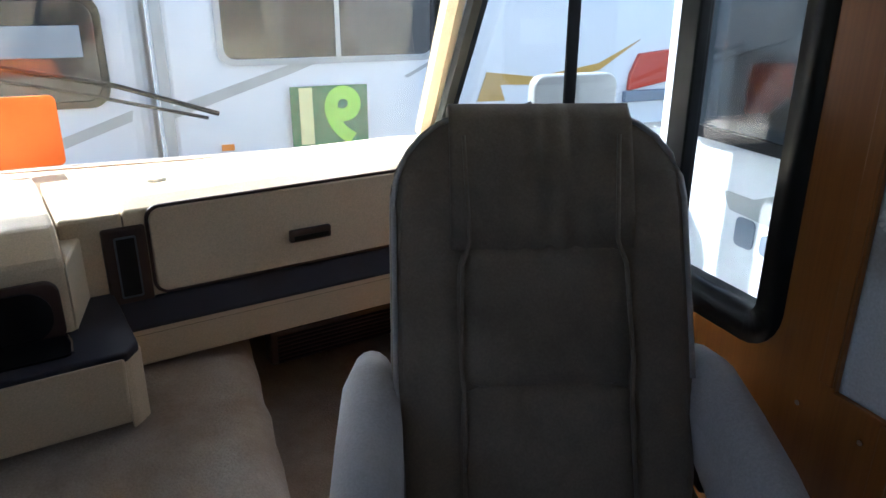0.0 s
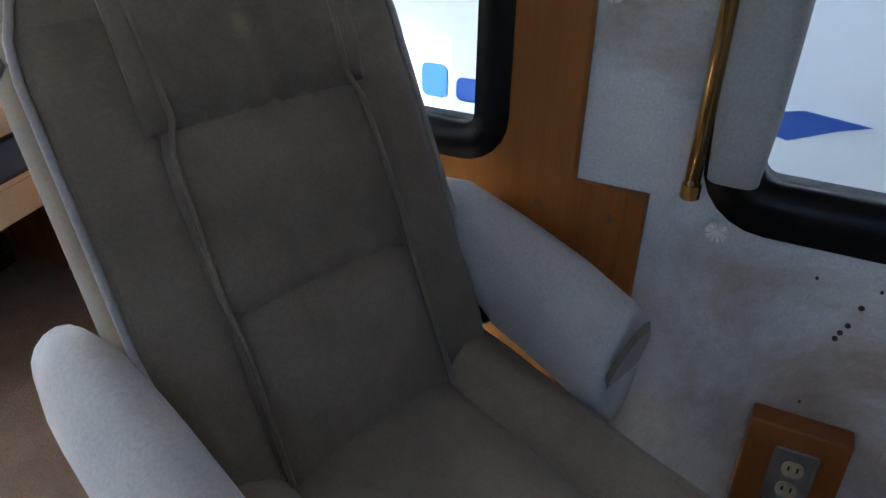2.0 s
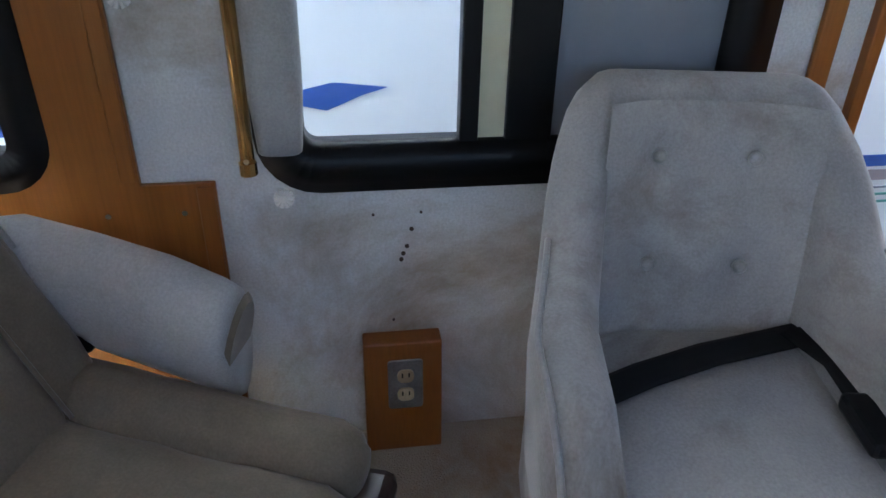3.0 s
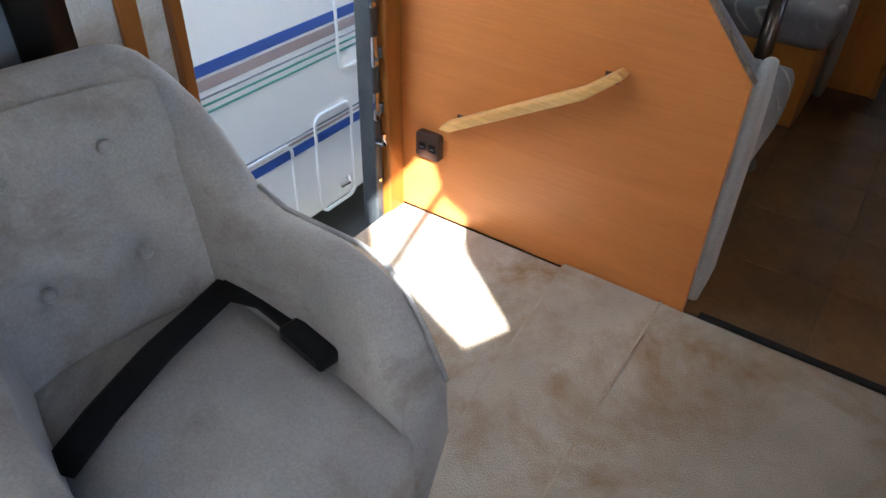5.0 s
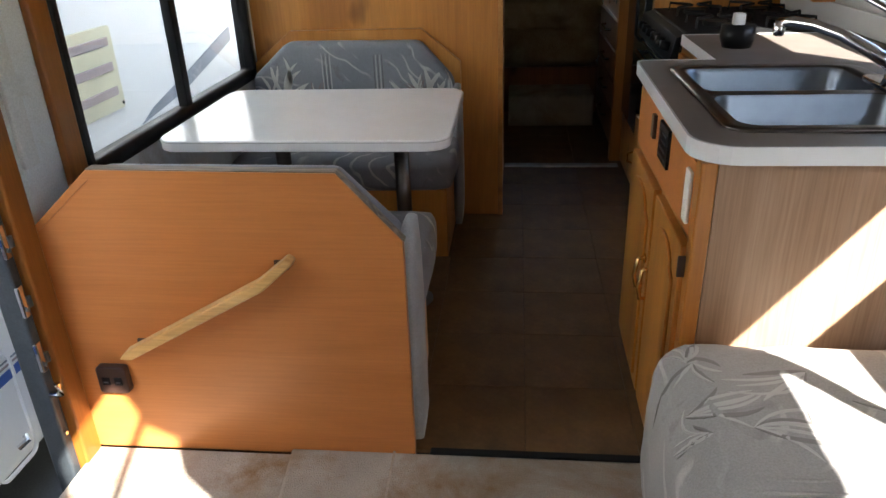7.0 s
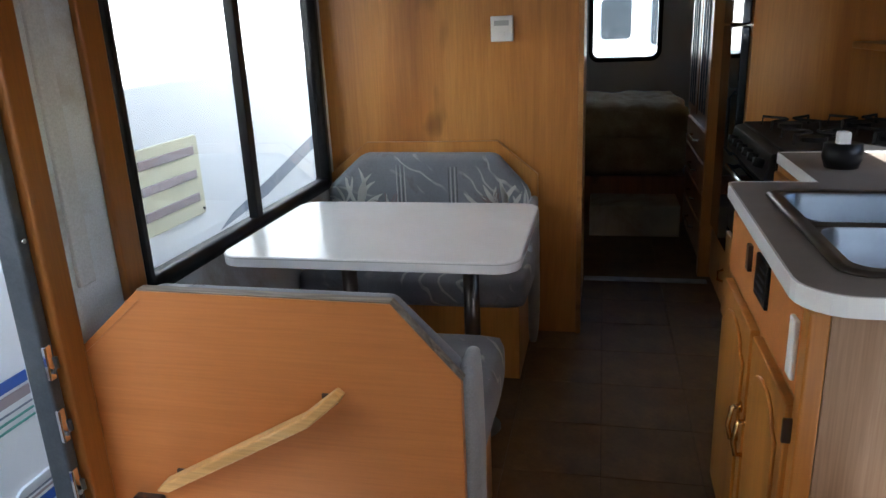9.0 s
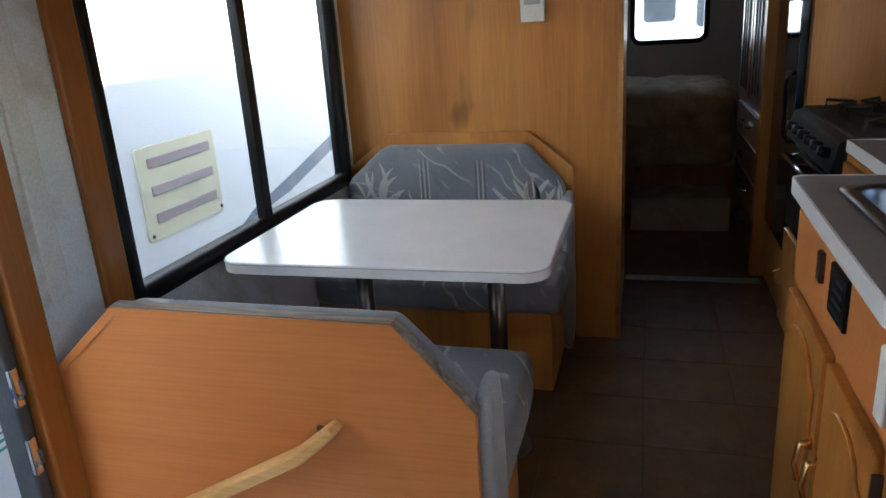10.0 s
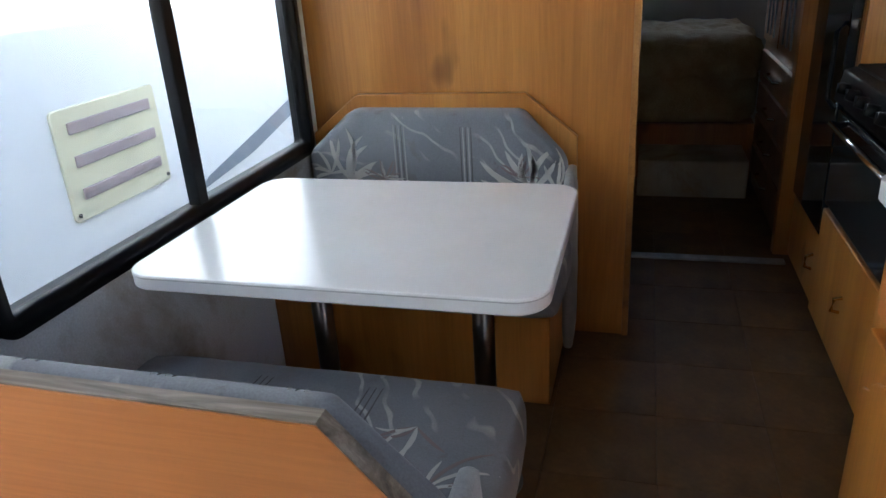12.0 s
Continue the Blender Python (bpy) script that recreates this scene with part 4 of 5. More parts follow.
part("display", box(-0.03, -0.030, 0.012, 0.03, -0.0275, 0.032), M_GREYBEIGE, th)
part("lever", box(-0.012, -0.034, -0.03, 0.012, -0.0275, -0.012, 0.002), M_WHITE, th)


# ---- kitchen ----
kit = thing("sink_cabinet", 0, 0, 0, 0, "oak sink cabinet with two arched doors", "kitchen cabinet")
part("carcass", box(1.555, -0.122, 0.0, W - 0.002, 0.655, 0.74), M_OAK, kit)
part("front_rail", box(1.555, -0.122, 0.7405, 1.60, 0.655, 0.866), M_OAK, kit)
part("end_rail", box(1.601, -0.122, 0.7405, W - 0.002, -0.07, 0.866), M_OAK, kit)
part("rear_rail", box(1.601, 0.60, 0.7405, W - 0.002, 0.655, 0.866), M_OAK, kit)
part("end_panel", box(1.58, -0.131, 0.0, W - 0.002, -0.1225, 0.868), M_GREYOAK, kit, "faded grey-brown wood laminate end panel")
part("corner_stile", box(1.545, -0.133, 0.0, 1.579, -0.09, 0.868, 0.004), M_OAK, kit)


def arched_door(y0, y1, z0, z1):
    d = part("door", box(1.534, y0, z0, 1.555, y1, z1, 0.004), M_OAK, kit)
    m = (y0 + y1) / 2
    e = 0.035
    arch = [(y0 + e, z0 + e), (y1 - e, z0 + e), (y1 - e, z1 - 0.10)]
    arch += [(m + (y1 - e - m) * math.cos(radians(a)) * 0.75, z1 - 0.085 + 0.05 * math.sin(radians(a))) for a in range(0, 181, 20)]
    arch += [(y0 + e, z1 - 0.10)]
    part("raised_panel", prism(arch, 1.526, 1.535, "x", 0.004), M_OAK, d)
    return d


d1 = arched_door(-0.095, 0.215, 0.05, 0.672)
d2 = arched_door(0.240, 0.600, 0.05, 0.672)
for d, y in ((d1, 0.19), (d2, 0.26)):
    part("knob", tube([(1.534, y, 0.47), (1.515, y, 0.47), (1.512, y, 0.468), (1.506, y, 0.42), (1.513, y, 0.385), (1.53, y, 0.385)], 0.006, 8), M_BRASS, d, "brass pull", True)
    part("escutcheon", tube([(1.533, y, 0.47), (1.529, y, 0.47)], 0.014, 12), M_BRASS, d)
for z in (0.15, 0.60):
    part("hinge", box(1.529, -0.104, z, 1.5545, -0.0945, z + 0.05, 0.003), M_BROWN, d1)
part("drawer_front", box(1.546, -0.088, 0.69, 1.556, 0.62, 0.855, 0.003), M_PANEL, kit, "plain wood panel above the doors")
cp = part("control_panel", box(1.538, 0.16, 0.752, 1.5475, 0.275, 0.848, 0.003), M_BLACK, kit, "black monitor panel")
for i in range(4):
    part("indicator", box(1.536, 0.175, 0.765 + i * 0.02, 1.5385, 0.26 - 0.012 * i, 0.771 + i * 0.02), M_STEEL, cp)
part("rocker_switch", box(1.536, 0.345, 0.775, 1.5475, 0.375, 0.838, 0.003), M_BROWN, kit, "brown rocker switch")
part("cover_strip", box(1.537, -0.082, 0.715, 1.5465, -0.042, 0.832, 0.004), M_WHITE, kit, "white plastic cover plate")

ct = thing("worktop", 0, 0, 0, 0, "grey speckled laminate worktop with pale rounded edge", "worktop")
r = 0.09
L = [(W - 0.002, -0.160), (W - 0.002, 1.20), (1.770, 1.20), (1.770, 0.73), (1.57, 0.73)]
L += [(1.540 + 0.03 * (1 - math.sin(radians(a))), 0.70 + 0.03 * math.cos(radians(a))) for a in (30, 60, 90)]
L += [(1.525 + r - r * math.cos(radians(a)), -0.160 + r - r * math.sin(radians(a))) for a in range(0, 91, 15)]


def inset(pts, k, c):
    return [(c[0] + (p[0] - c[0]) * (1 - k), c[1] + (p[1] - c[1]) * (1 - k)) for p in pts]


# the worktop has real cut-outs for the two bowls
sx0, sx1 = 1.645, 2.06
HOLES = ((sx0, -0.020, sx1, 0.255), (sx0, 0.295, sx1, 0.57))
part("edge_band", ring(L, inset(L, 0.012, (1.98, 0.35)), 0.872, 0.9085, "z"), M_LAMINATE, ct, "pale laminate edge")
bm = bmesh.new()
inner = inset(L, 0.012, (1.98, 0.35))
vs = [bm.verts.new((p[0], p[1], 0.9075)) for p in inner]
edges = [bm.edges.new((vs[i], vs[(i + 1) % len(vs)])) for i in range(len(vs))]
for hx0, hy0, hx1, hy1 in HOLES:
    hv = [bm.verts.new((p[0], p[1], 0.9075)) for p in rounded(hx0, hy0, hx1, hy1, 0.05)]
    edges += [bm.edges.new((hv[i], hv[(i + 1) % len(hv)])) for i in range(len(hv))]
bmesh.ops.triangle_fill(bm, use_beauty=True, use_dissolve=False, edges=edges)
part("top_surface", bm, M_COUNTER, ct)
part("backsplash", box(W - 0.018, -0.160, 0.909, W - 0.001, 1.95, 0.985, 0.004), M_LAMINATE, ct, "pale laminate backsplash")
sink = thing("sink", 0, 0, 0, 0, "stainless steel double bowl kitchen sink", "sink")
part("rim", ring(rounded(sx0 - 0.035, -0.058, 2.12, 0.61, 0.05), rounded(sx0 - 0.002, -0.022, 2.062, 0.572, 0.05), 0.908, 0.913, "z"), M_SINKRIM, sink, "", True)
part("divider", box(sx0, 0.254, 0.895, sx1, 0.296, 0.9125, 0.006), M_SINKRIM, sink)
for hx0, hy0, hx1, hy1 in HOLES:
    bm = bmesh.new()
    prev = None
    for z, k, rr in ((0.911, 0.0, 0.05), (0.900, 0.004, 0.05), (0.80, 0.012, 0.055), (0.765, 0.03, 0.06), (0.755, 0.06, 0.06)):
        row = [bm.verts.new((p[0], p[1], z)) for p in rounded(hx0 + k, hy0 + k, hx1 - k, hy1 - k, rr)]
        if prev:
            for i in range(len(row)):
                bm.faces.new((prev[i], prev[(i + 1) % len(row)], row[(i + 1) % len(row)], row[i]))
        prev = row
    bm.faces.new(prev)
    bw = part("bowl", bm, M_STEEL, sink, "", True)
    part("drain", cyl((hx0 + hx1) / 2, (hy0 + hy1) / 2, 0.755, 0.759, 0.04, 20), M_CHROME, bw)
fa = thing("faucet", 2.075, 0.275, 0.913, 0, "chrome single-lever kitchen faucet with arched spout", "faucet")
part("deck_plate", prism(rounded(-0.032, -0.13, 0.032, 0.13, 0.030), 0.0, 0.014, "z", 0.004), M_CHROME, fa, "", True)
part("column", tube([(0, 0, 0.012), (0, 0, 0.03), (0, 0, 0.075), (0, 0, 0.095), (0, 0, 0.118), (0, 0, 0.125)], [0.034, 0.029, 0.027, 0.032, 0.031, 0.022], 24), M_CHROME, fa, "", True)
part("spout", tube([(-0.01, 0.01, 0.055), (-0.05, 0.05, 0.085), (-0.10, 0.10, 0.115), (-0.15, 0.15, 0.132), (-0.19, 0.19, 0.136), (-0.215, 0.215, 0.130)], [0.017, 0.016, 0.015, 0.014, 0.014, 0.013], 14), M_CHROME, fa, "", True)
part("aerator", tube([(-0.212, 0.212, 0.136), (-0.214, 0.214, 0.105), (-0.214, 0.214, 0.098)], [0.015, 0.015, 0.012], 14), M_CHROME, fa, "", True)
part("lever", tube([(0.004, -0.004, 0.12), (0.0, 0.0, 0.140), (-0.03, 0.03, 0.178), (-0.075, 0.075, 0.205), (-0.095, 0.095, 0.208)], [0.026, 0.022, 0.016, 0.013, 0.007], 14, None, 0.6), M_CHROME, fa, "", True)
cd = thing("sponge_caddy", 1.885, 0.93, 0.909, 0, "small black caddy with white paper on the worktop", "caddy")
part("bowl", tube([(0, 0, 0), (0, 0, 0.03), (0, 0, 0.07)], [0.045, 0.055, 0.052], 16), M_BLACK, cd, "", True)
part("paper", box(-0.02, -0.02, 0.06, 0.015, 0.015, 0.105, 0.006), M_WHITE, cd)
# stove base and hob
bc = thing("base_cabinet", 0, 0, 0, 0, "oak base cabinet beside the stove", "kitchen cabinet")
part("carcass", box(1.775, 0.657, 0.0, W - 0.002, 1.20, 0.866), M_OAK, bc)
part("drawer_front", box(1.758, 0.70, 0.68, 1.776, 1.17, 0.85, 0.004), M_OAK, bc)
st = thing("stove", 0, 0, 0, 0, "black gas range with knobs and cast grates", "stove")
part("body", box(1.77, 1.203, 0.0, W - 0.002, 1.945, 0.895, 0.006), M_BLACK, st)
part("hob", box(1.79, 1.21, 0.895, W - 0.03, 1.94, 0.912, 0.006), M_RUBBER, st)
part("control_face", prism([(1.735, 0.80), (1.77, 0.80), (1.79, 0.905), (1.755, 0.895)], 1.21, 1.94, "y", 0.004), M_BLACK, st)
for i in range(6):
    kb = part("knob", tube([(1.748, 1.29 + i * 0.105, 0.85), (1.715, 1.29 + i * 0.105, 0.86)], [0.02, 0.016], 14), M_BLACK, st, "", True)
    part("pointer", box(1.712, 1.287 + i * 0.105, 0.858, 1.716, 1.293 + i * 0.105, 0.874), M_STEEL, kb)
part("drawer", box(1.752, 1.22, 0.04, 1.771, 1.93, 0.43, 0.005), M_OAK, st, "orange wooden drawer front")
part("drawer_pull", tube([(1.752, 1.55, 0.27), (1.73, 1.55, 0.265), (1.728, 1.56, 0.22), (1.752, 1.56, 0.215)], 0.006, 8), M_BRASS, st, "brass pull")
part("oven_door", box(1.752, 1.22, 0.45, 1.771, 1.93, 0.77, 0.006), M_DARKGLASS, st, "dark glass oven door")
part("oven_handle", tube([(1.752, 1.27, 0.725), (1.722, 1.28, 0.735), (1.722, 1.87, 0.735), (1.752, 1.88, 0.725)], 0.010, 8), M_CHROME, st, "chrome oven handle", True)
for gx, gy in ((1.93, 1.40), (1.93, 1.75), (2.18, 1.40), (2.18, 1.75)):
    bu = part("burner", cyl(gx, gy, 0.912, 0.928, 0.045, 18), M_BLACK, st)
    for k in range(4):
        a = math.pi / 4 + k * math.pi / 2
        part("grate_bar", tube([(gx + 0.02 * math.cos(a), gy + 0.02 * math.sin(a), 0.945), (gx + 0.12 * math.cos(a), gy + 0.12 * math.sin(a), 0.945), (gx + 0.125 * math.cos(a), gy + 0.125 * math.sin(a), 0.912)], 0.006, 6), M_RUBBER, bu)
# tall wood wall by the stove, refrigerator, closets
structure("wall_galley", box(1.80, 1.95, 0.0, W, 1.985, ZC), M_OAK, "tall orange wood side of the galley cupboard", "wall")
fr = thing("refrigerator", 0, 0, 0, 0, "tall black refrigerator in a wooden surround", "refrigerator")
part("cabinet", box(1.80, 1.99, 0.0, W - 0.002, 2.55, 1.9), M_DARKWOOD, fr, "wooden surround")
dr = part("door", box(1.765, 2.0, 0.30, 1.80, 2.50, 1.30, 0.006), M_DARKGLASS, fr, "glossy black door")
part("handle", tube([(1.765, 2.04, 0.75), (1.74, 2.04, 0.78), (1.74, 2.04, 1.0), (1.765, 2.04, 1.03)], 0.008, 8), M_BLACK, dr)
part("freezer_door", box(1.765, 2.0, 1.31, 1.80, 2.50, 1.85, 0.006), M_DARKGLASS, fr, "glossy black door")
lp = part("lower_panel", box(1.775, 2.0, 0.02, 1.80, 2.50, 0.285, 0.004), M_OAK, fr, "orange wooden lower door")
part("pull", tube([(1.775, 2.06, 0.20), (1.75, 2.06, 0.19), (1.75, 2.06, 0.15), (1.775, 2.06, 0.14)], 0.006, 8), M_BRASS, lp)
structure("post_galley", box(1.72, 2.52, 0.0, 1.80, 2.58, ZC, 0.004), M_OAK, "orange wooden post at the bedroom doorway", "post")
cl = thing("wardrobe", 0, 0, 0, 0, "dark wood bedroom wardrobe with drawers and louvred door", "wardrobe")
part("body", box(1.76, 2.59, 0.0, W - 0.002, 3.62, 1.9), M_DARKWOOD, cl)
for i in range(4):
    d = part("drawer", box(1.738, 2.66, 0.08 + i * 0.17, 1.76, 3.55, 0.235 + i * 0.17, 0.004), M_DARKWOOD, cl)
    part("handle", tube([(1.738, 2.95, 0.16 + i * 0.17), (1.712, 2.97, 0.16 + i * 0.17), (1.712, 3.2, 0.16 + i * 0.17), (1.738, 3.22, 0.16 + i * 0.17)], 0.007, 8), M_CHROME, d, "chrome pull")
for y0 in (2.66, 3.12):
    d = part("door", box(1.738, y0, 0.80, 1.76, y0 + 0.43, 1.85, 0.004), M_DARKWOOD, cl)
    for q in (0.10, 0.20, 0.30):
        part("chrome_strip", box(1.730, y0 + q, 0.84, 1.739, y0 + q + 0.018, 1.8, 0.003), M_STEEL, d)
# scalloped shelf end over the worktop
sc = thing("spice_shelf", 0, 0, 0, 0, "scalloped orange wood shelf bracket under the cupboard", "shelf")
pts = [(2.20, 1.75), (2.20, 1.30), (2.235, 1.25), (2.215, 1.20), (2.18, 1.15), (2.19, 1.09), (2.24, 1.04), (2.26, 0.99), (W - 0.02, 0.99), (W - 0.02, 1.75)]
part("bracket", prism(pts, 1.36, 1.385, "y", 0.003), M_OAK, sc)
part("shelf_board", box(2.18, 1.386, 1.20, W - 0.02, 1.948, 1.225, 0.003), M_OAK, sc)

# ---- bedroom ----
bed = thing("bed", 0, 0, 0, 0, "bed with a rumpled brown and cream cover", "bed")
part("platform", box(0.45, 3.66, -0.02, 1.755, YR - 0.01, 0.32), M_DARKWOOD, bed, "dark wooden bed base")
part("mattress", pillow(0.45, 3.62, 0.32, 1.752, YR - 0.02, 0.66, 0.08, 0.01, 12), M_BED, bed, "", True)
part("cover", pillow(0.44, 3.60, 0.56, 1.756, YR - 0.03, 0.80, 0.07, 0.02, 26, None, 0.03), M_BED, bed, "rumpled quilted cover", True)
part("step_box", box(1.13, 3.30, -0.02, 1.70, 3.655, 0.20, 0.01), M_CARPET, bed, "carpeted step at the bed")
structure("wall_bedroom", box(0.0, 2.441, -0.02, 0.44, 3.6, ZC), M_WALLCLEAN, "plain pale bedroom wall", "wall")


# ---- sofa ----
sofa = thing("sofa", 0, 0, 0, 0, "grey palm print sofa with pleated rounded cushions", "sofa")
part("base", box(1.55, -1.88, 0.0, W - 0.002, -0.15, 0.24, 0.01), M_CABCARPET, sofa)
for y0, y1 in ((-0.70, -0.145), (-1.28, -0.685), (-1.86, -1.265)):
    cu = part("seat_cushion", pillow(1.475, y0, 0.06, 2.20, y1, 0.494, 0.085, 0.012, 20, None, 0.010), M_SOFA, sofa, "", True)
    for k in range(3):
        yy = y0 + 0.05 + 0.028 * k
        part("pleat", tube([(1.478, yy, 0.36), (1.500, yy, 0.462), (1.56, yy - 0.004, 0.494), (1.66, yy - 0.01, 0.502), (1.80, yy, 0.500)], [0.002, 0.004, 0.005, 0.004, 0.002], 6), M_SOFA, cu, "", True)
    bv = tree_of(cu)
    for fx, fy, sz, lean in ((1.53, y1 - 0.12, 0.10, 20), (1.54, y1 - 0.13, 0.09, 200), (1.50, y1 - 0.27, 0.16, -60), (1.60, y1 - 0.33, 0.26, -30), (1.53, y1 - 0.34, 0.10, 130), (1.74, y1 - 0.17, 0.18, 170), (1.95, y1 - 0.36, 0.2, 60)):
        for k in range(6):
            a = radians(lean + 17 * k + rnd.uniform(-9, 9))
            ln = sz * rnd.uniform(0.45, 1.0)
            bend = rnd.uniform(-0.9, 0.9)
            rb = ribbon(bv, [(fx + ln * q * math.cos(a + bend * q), fy + ln * q * math.sin(a + bend * q), 0.8) for q in [t / 8 for t in range(9)]], (0, 0, -1), 0.004 if k % 3 else 0.006)
            if rb:
                part("leaf", rb, M_SOFALEAF if k % 4 else M_SOFABLOT, cu)
part("back_cushion", pillow(2.12, -1.84, 0.30, W - 0.004, -0.16, 0.80, 0.07, 0.01, 14, None, 0.006), M_SOFA, sofa, "", True)


# ---- outside ----
structure("ground", box(-400, -400, -0.9, 400, 400, -0.82), M_ASPHALT, "sunlit asphalt lot", "ground")


def coach_side(x):
    """The neighbouring coach that stands alongside."""
    c = thing("neighbour_coach", 0, 0, 0, 0, "white motorhome with blue stripes parked alongside", "motorhome")
    part("body", box(x - 2.3, -3.55, -0.62, x, 9.0, 2.35, 0.06, 3), M_BODY, c)
    for z0, z1, m in ((0.235, 0.275, M_BLUE), (0.185, 0.222, M_TAUPE), (0.155, 0.161, M_GREYBLUE), (0.128, 0.136, M_GREEN), (0.100, 0.108, M_GREEN), (-0.245, -0.205, M_BLUE), (-0.190, -0.182, M_TAUPE), (-0.170, -0.164, M_GREYBLUE)):
        part("stripe", box(x, -1.2, z0, x + 0.004, 1.0 if z0 > 0 else 1.1, z1), m, c)
    for y0, y1, z0, z1 in ((-0.1, 0.25, -0.56, -0.17), (0.38, 0.62, -0.6, -0.12), (0.55, 0.85, 0.02, 0.34)):
        hatch = part("hatch", ring(rounded(y0, z0, y1, z1, 0.05), rounded(y0 + 0.012, z0 + 0.012, y1 - 0.012, z1 - 0.012, 0.04), x, x + 0.012), M_BODY, c)
    part("latch", tube([(x + 0.004, 0.52, -0.52), (x + 0.03, 0.55, -0.50), (x + 0.012, 0.56, -0.49)], 0.012, 8), M_CHROME, c)
    # louvred vent
    v = part("vent", prism(rounded(1.27, 0.515, 1.82, 0.905, 0.02), x, x + 0.012, "x", 0.004), M_VENT, c, "cream plastic louvred vent")
    for i in range(3):
        z = 0.585 + i * 0.115
        part("louvre", box(x + 0.011, 1.33, z, x + 0.020, 1.77, z + 0.042, 0.004), M_TAUPE, v)
    for y, z in ((1.29, 0.54), (1.80, 0.54)):
        part("screw", tube([(x + 0.012, y, z), (x + 0.017, y, z)], 0.008, 8), M_BLACK, v)
    part("swoosh", prism([(1.95, 0.385), (2.5, 0.44), (3.3, 0.60), (3.3, 0.69), (2.6, 0.54), (2.1, 0.44)], x, x + 0.004, "x"), M_GREYBLUE, c, "slate graphic swoosh")
    part("swoosh", prism([(-1.80, 0.53), (-1.68, 0.557), (-1.53, 0.541), (-1.60, 0.52), (-1.70, 0.478), (-1.80, 0.50)], x, x + 0.004, "x"), M_BLUE, c, "blue graphic swoosh")
    # rounded rear flank with name in plain blocks
    for i in range(6):
        y = -3.06 + i * 0.115
        part("name_block", prism(rounded(y, 0.43, y + 0.085, 0.50 if i % 3 else 0.53, 0.02), x, x + 0.004, "x"), M_GREYBLUE if i < 2 else M_BLUE, c)
    part("emblem", prism([(-3.14, 0.60), (-3.0, 0.60), (-2.86, 0.66), (-2.84, 0.56), (-2.9, 0.53), (-3.1, 0.54)], x, x + 0.003, "x"), M_GREYBEIGE, c)
    wn2 = part("window", prism(rounded(-3.34, 0.80, -2.60, 1.7, 0.08), x, x + 0.02, "x", 0.004), M_DARKGLASS, c, "dark framed windscreen")
    part("window_trim", ring(rounded(-3.38, 0.76, -2.56, 1.74, 0.1), rounded(-3.34, 0.80, -2.60, 1.7, 0.08), x, x + 0.026), M_BLACK, wn2)
    return c


coach_side(-0.75)

fc = thing("trailer", 0, 0, 0, 0, "white travel trailer with grey stripes parked ahead", "travel trailer")
part("body", box(-4.0, -8.6, -0.4, 1.0, -6.0, 2.6, 0.06, 3), M_BODY, fc)
part("corner_post", box(0.96, -6.01, -0.4, 1.03, -5.97, 2.6, 0.01), M_GREYBEIGE, fc)
wd = part("window", prism(rounded(-0.74, 0.80, 0.64, 1.75, 0.08), -6.0, -5.985, "y", 0.004), M_DARKGLASS, fc, "wide window with grey frame")
part("window_frame", ring(rounded(-0.77, 0.77, 0.67, 1.78, 0.1), rounded(-0.73, 0.81, 0.63, 1.74, 0.07), -6.0, -5.975, "y"), M_GREYBEIGE, wd)
part("mullion", box(-0.10, -5.99, 0.8, -0.07, -5.975, 1.75), M_GREYBEIGE, wd)
part("stripe", prism([(0.97, 0.538), (0.24, 0.766), (-0.1, 0.83), (0.22, 0.713), (0.975, 0.462)], -6.0, -5.995, "y"), M_GREYBEIGE, fc)
part("swoosh", prism([(-1.08, 0.465), (-1.15, 0.668), (-1.55, 0.62), (-2.07, 0.70), (-2.42, 0.862), (-2.075, 0.649), (-1.554, 0.564), (-1.256, 0.576), (-1.297, 0.462)], -6.0, -5.99, "y"), M_GOLD, fc, "gold graphic swoosh")
lamp_red = part("tail_lamp", prism([(-2.34, 0.61), (-2.41, 0.76), (-2.74, 0.79), (-2.76, 0.555), (-2.33, 0.487)], -6.0, -5.96, "y", 0.008), M_RED, fc, "large red tail lamp")
part("lamp_shelf", box(-2.80, -6.0, 0.40, -2.30, -5.95, 0.485, 0.01), M_GREYBLUE, lamp_red)
part("wedge", prism([(-0.53, 0.665), (-0.76, 0.78), (-0.80, 0.775), (-0.56, 0.655)], -6.0, -5.995, "y"), M_GREYBEIGE, fc)
part("marker_lamp", box(0.62, -6.0, 0.245, 0.70, -5.98, 0.285, 0.004), M_AMBER, fc)
part("bottom_trim", box(-4.0, -6.01, 0.18, 1.0, -5.98, 0.225), M_GREYBEIGE, fc)
sg = thing("number_sign", 0.25, -5.965, 0.245, 0, "dark green number sign with lime and cream digits", "sign")
part("board", box(-0.51, 0.0, 0.0, 0.0, 0.006, 0.385), M_SIGNGREEN, sg)


def digits(body, size, mat, par, m):
    cu = bpy.data.curves.new("digit", "FONT")
    cu.body, cu.size, cu.extrude, cu.offset = body, size, 0.002, 0.020
    tmp = bpy.data.objects.new("tmp", cu)
    scene.collection.objects.link(tmp)
    dg = bpy.context.evaluated_depsgraph_get()
    me = bpy.data.meshes.new_from_object(tmp.evaluated_get(dg))
    bpy.data.objects.remove(tmp)
    me.materials.clear()
    me.materials.append(mat)
    ob = new("digit", me)
    ob.parent = par
    ob.matrix_local = m
    return ob


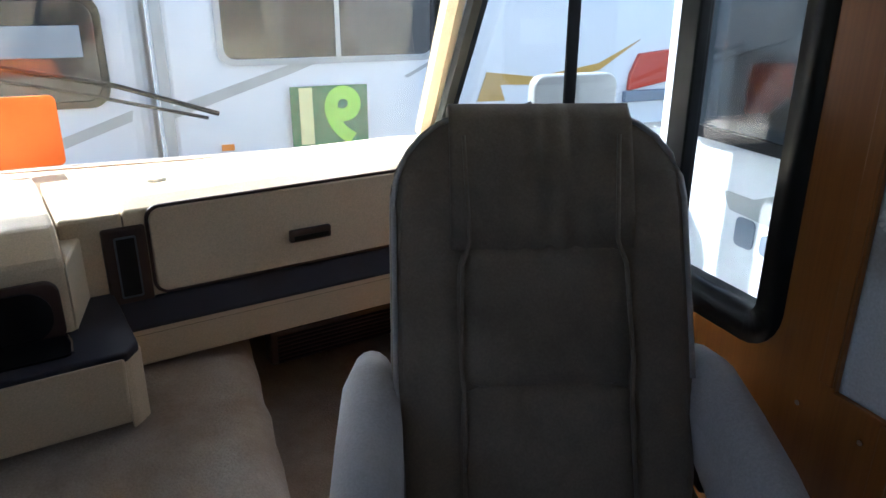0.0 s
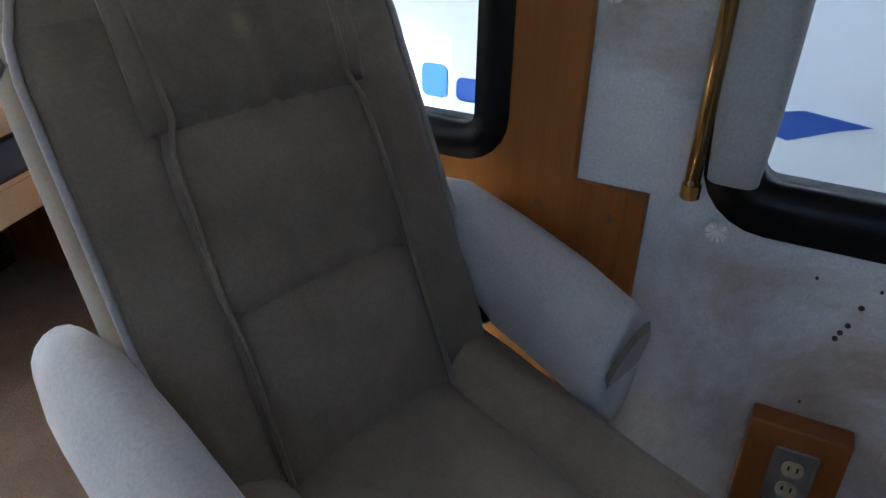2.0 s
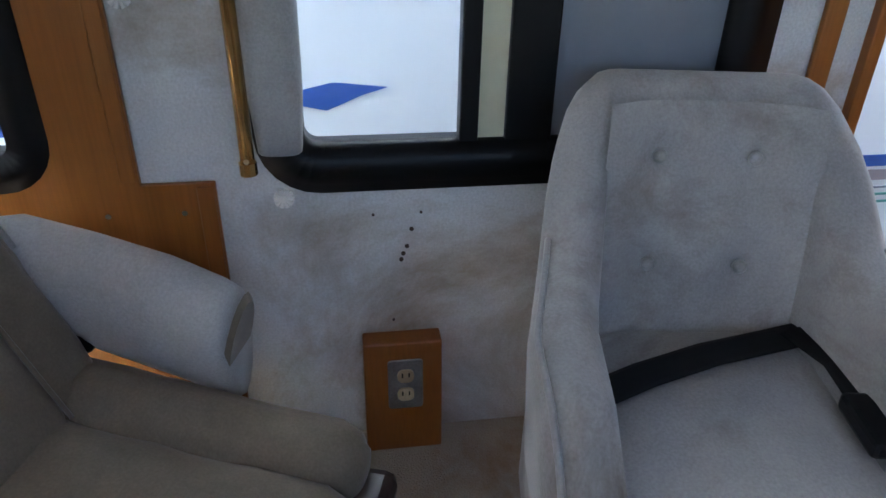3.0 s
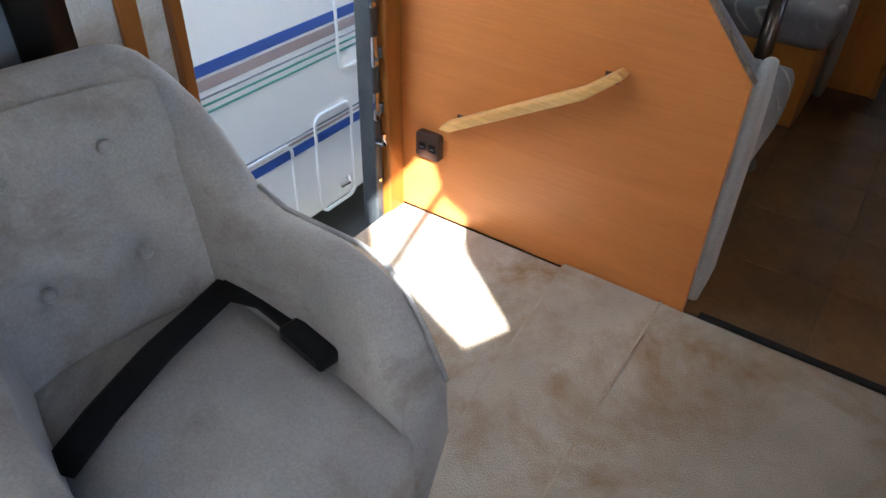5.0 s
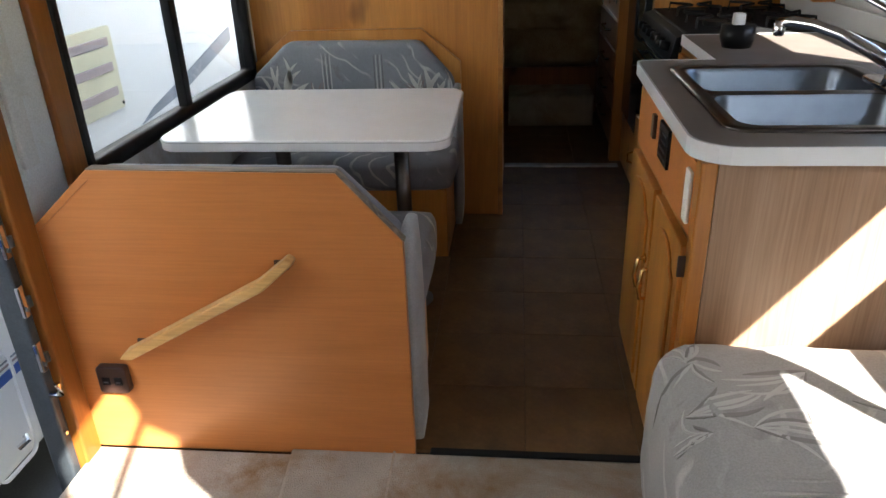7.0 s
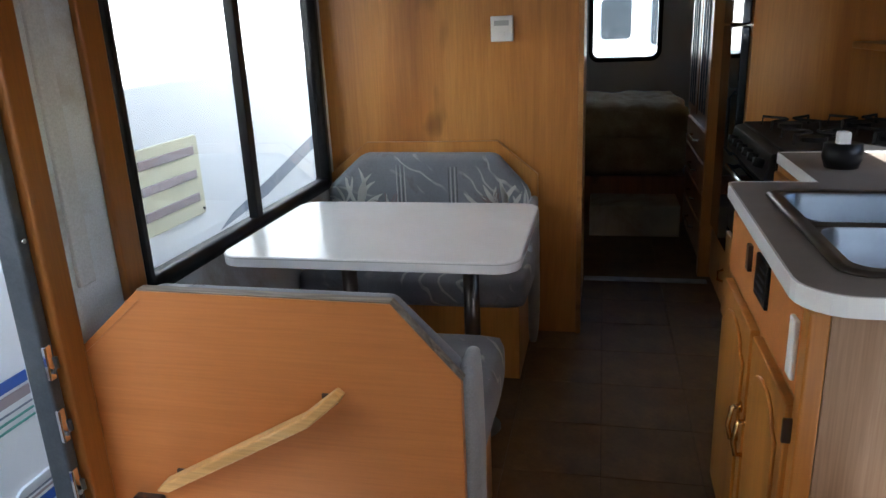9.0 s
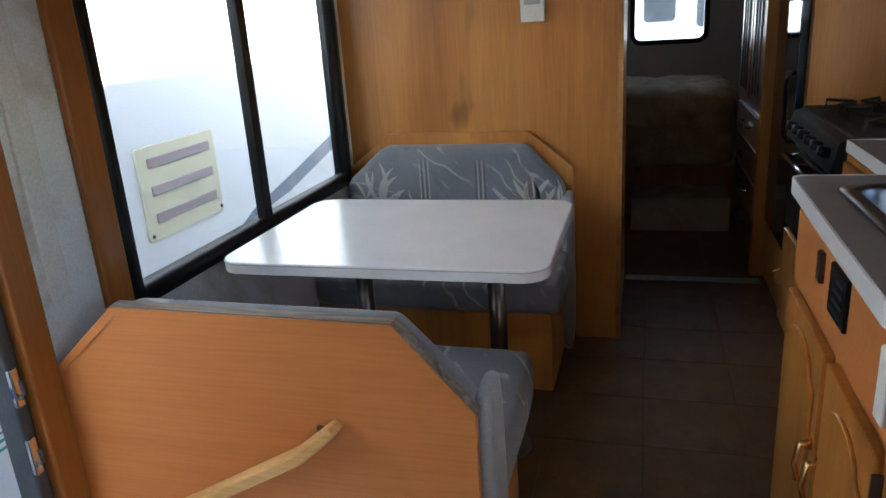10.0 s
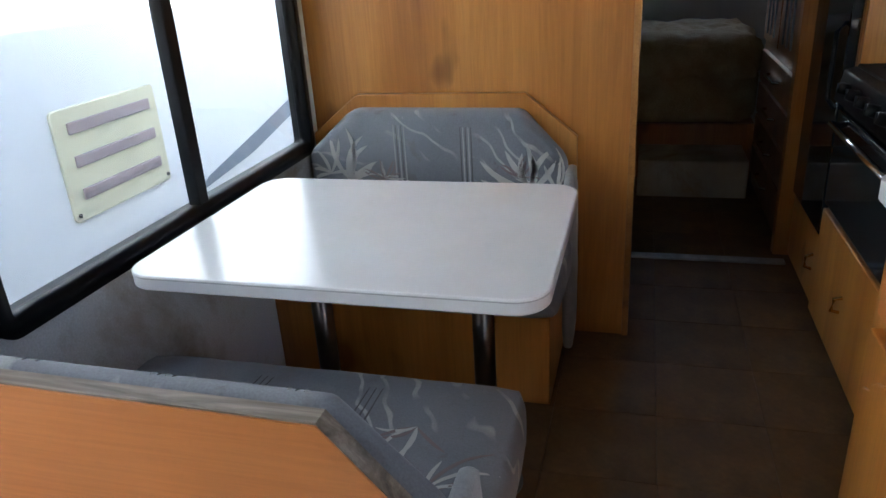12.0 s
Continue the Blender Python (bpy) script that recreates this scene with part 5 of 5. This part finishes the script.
# the digits read reversed
digits("9", 0.48, M_LIME, sg, Matrix.Translation((-0.46, 0.010, 0.03)) @ pose(0, 0, 0, 90, 0, 0))
digits("1", 0.48, M_SIGNCREAM, sg, Matrix.Translation((-0.22, 0.010, 0.03)) @ pose(0, 0, 0, 90, 0, 0))
van = thing("camper_van", 0, 0, 0, 0, "white camper van with a dark cab window ahead", "camper van")
part("body", box(1.08, -9.5, -0.5, 3.4, -6.15, 2.4, 0.12, 4), M_BODY, van)
part("stripe", prism([(1.9, 0.26), (1.196, 0.51), (1.206, 0.44), (1.9, 0.19)], -6.154, -6.148, "y"), M_GREYBEIGE, van)
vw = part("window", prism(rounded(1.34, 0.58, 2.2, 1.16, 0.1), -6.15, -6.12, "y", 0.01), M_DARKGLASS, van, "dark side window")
# pale sheet stands in for a bright reflection on the van's glass
part("painted_reflection", box(1.42, -6.122, 0.84, 2.0, -6.112, 1.02, 0.003), M_GREYBEIGE, vw, "pale blue-grey sheet standing in for a reflection in the window")
part("seal", ring(rounded(1.30, 0.54, 2.24, 1.20, 0.12), rounded(1.34, 0.58, 2.2, 1.16, 0.1), -6.15, -6.115, "y"), M_BLACK, vw)
mir = thing("side_mirror", -0.50, -3.75, 0.765, 0, "grey rectangular side mirror on the cab", "side mirror")
part("head", prism(rounded(-0.185, 0.0, 0.185, 0.165, 0.05), -0.03, 0.03, "y", 0.01), M_GREYBEIGE, mir)
part("arm", tube([(0.17, 0, 0.06), (0.30, 0.02, 0.03), (0.44, 0.03, 0.02)], 0.012, 8), M_BLACK, mir)
far = thing("far_coach", 0, 0, 0, 0, "white coach with gold swoosh beyond the cab window", "motorhome")
part("body", box(-7.5, -9.0, -0.4, -4.2, -5.2, 2.6, 0.1, 3), M_BODY, far)
part("swoosh", prism([(-7.2, 0.35), (-6.0, 0.62), (-5.2, 0.50), (-4.3, 0.95), (-5.2, 0.60), (-6.0, 0.72)], -5.2, -5.19, "y"), M_GOLD, far)
rt = thing("rear_coach", 0, 0, 0, 0, "white motorhome parked behind the rear window", "motorhome")
part("body", box(-1.5, 8.0, -0.4, 5.0, 11.0, 2.8, 0.1, 3), M_BODY, rt)
part("window", prism(rounded(1.16, 1.13, 1.52, 1.6, 0.05), 7.97, 8.0, "y"), M_DARKGLASS, rt)
part("window", prism(rounded(1.75, 1.05, 2.3, 1.6, 0.05), 7.97, 8.0, "y"), M_DARKGLASS, rt)
for z in (0.86, 0.93):
    part("belt_line", box(-1.4, 7.98, z, 4.9, 8.0, z + 0.02), M_GREYBLUE, rt)
part("ladder", tube([(1.9, 7.9, -0.2), (2.3, 7.9, 1.5)], 0.025, 8), M_GREYBEIGE, rt)

# ---- kitchen floor tiles, last ----
tile = bmesh.new()
box(-0.1518, -0.1518, -0.012, 0.1518, 0.1518, 0.0, 0.0010, 1, tile)
tme = bpy.data.meshes.new("tile")
tile.to_mesh(tme)
tile.free()
tme.materials.append(M_VINYL)
fk = thing("floor_kitchen", 0, 0, 0, 0, "brown square vinyl tiles in the galley", "floor", "", "structure")
for i in range(8):
    for j in range(16):
        t = new("tile", tme)
        t.parent = fk
        t.location = (0.152 + i * 0.3045, 0.165 + j * 0.3045, -0.004 - 0.0004 * ((i * 7 + j * 3) % 3))
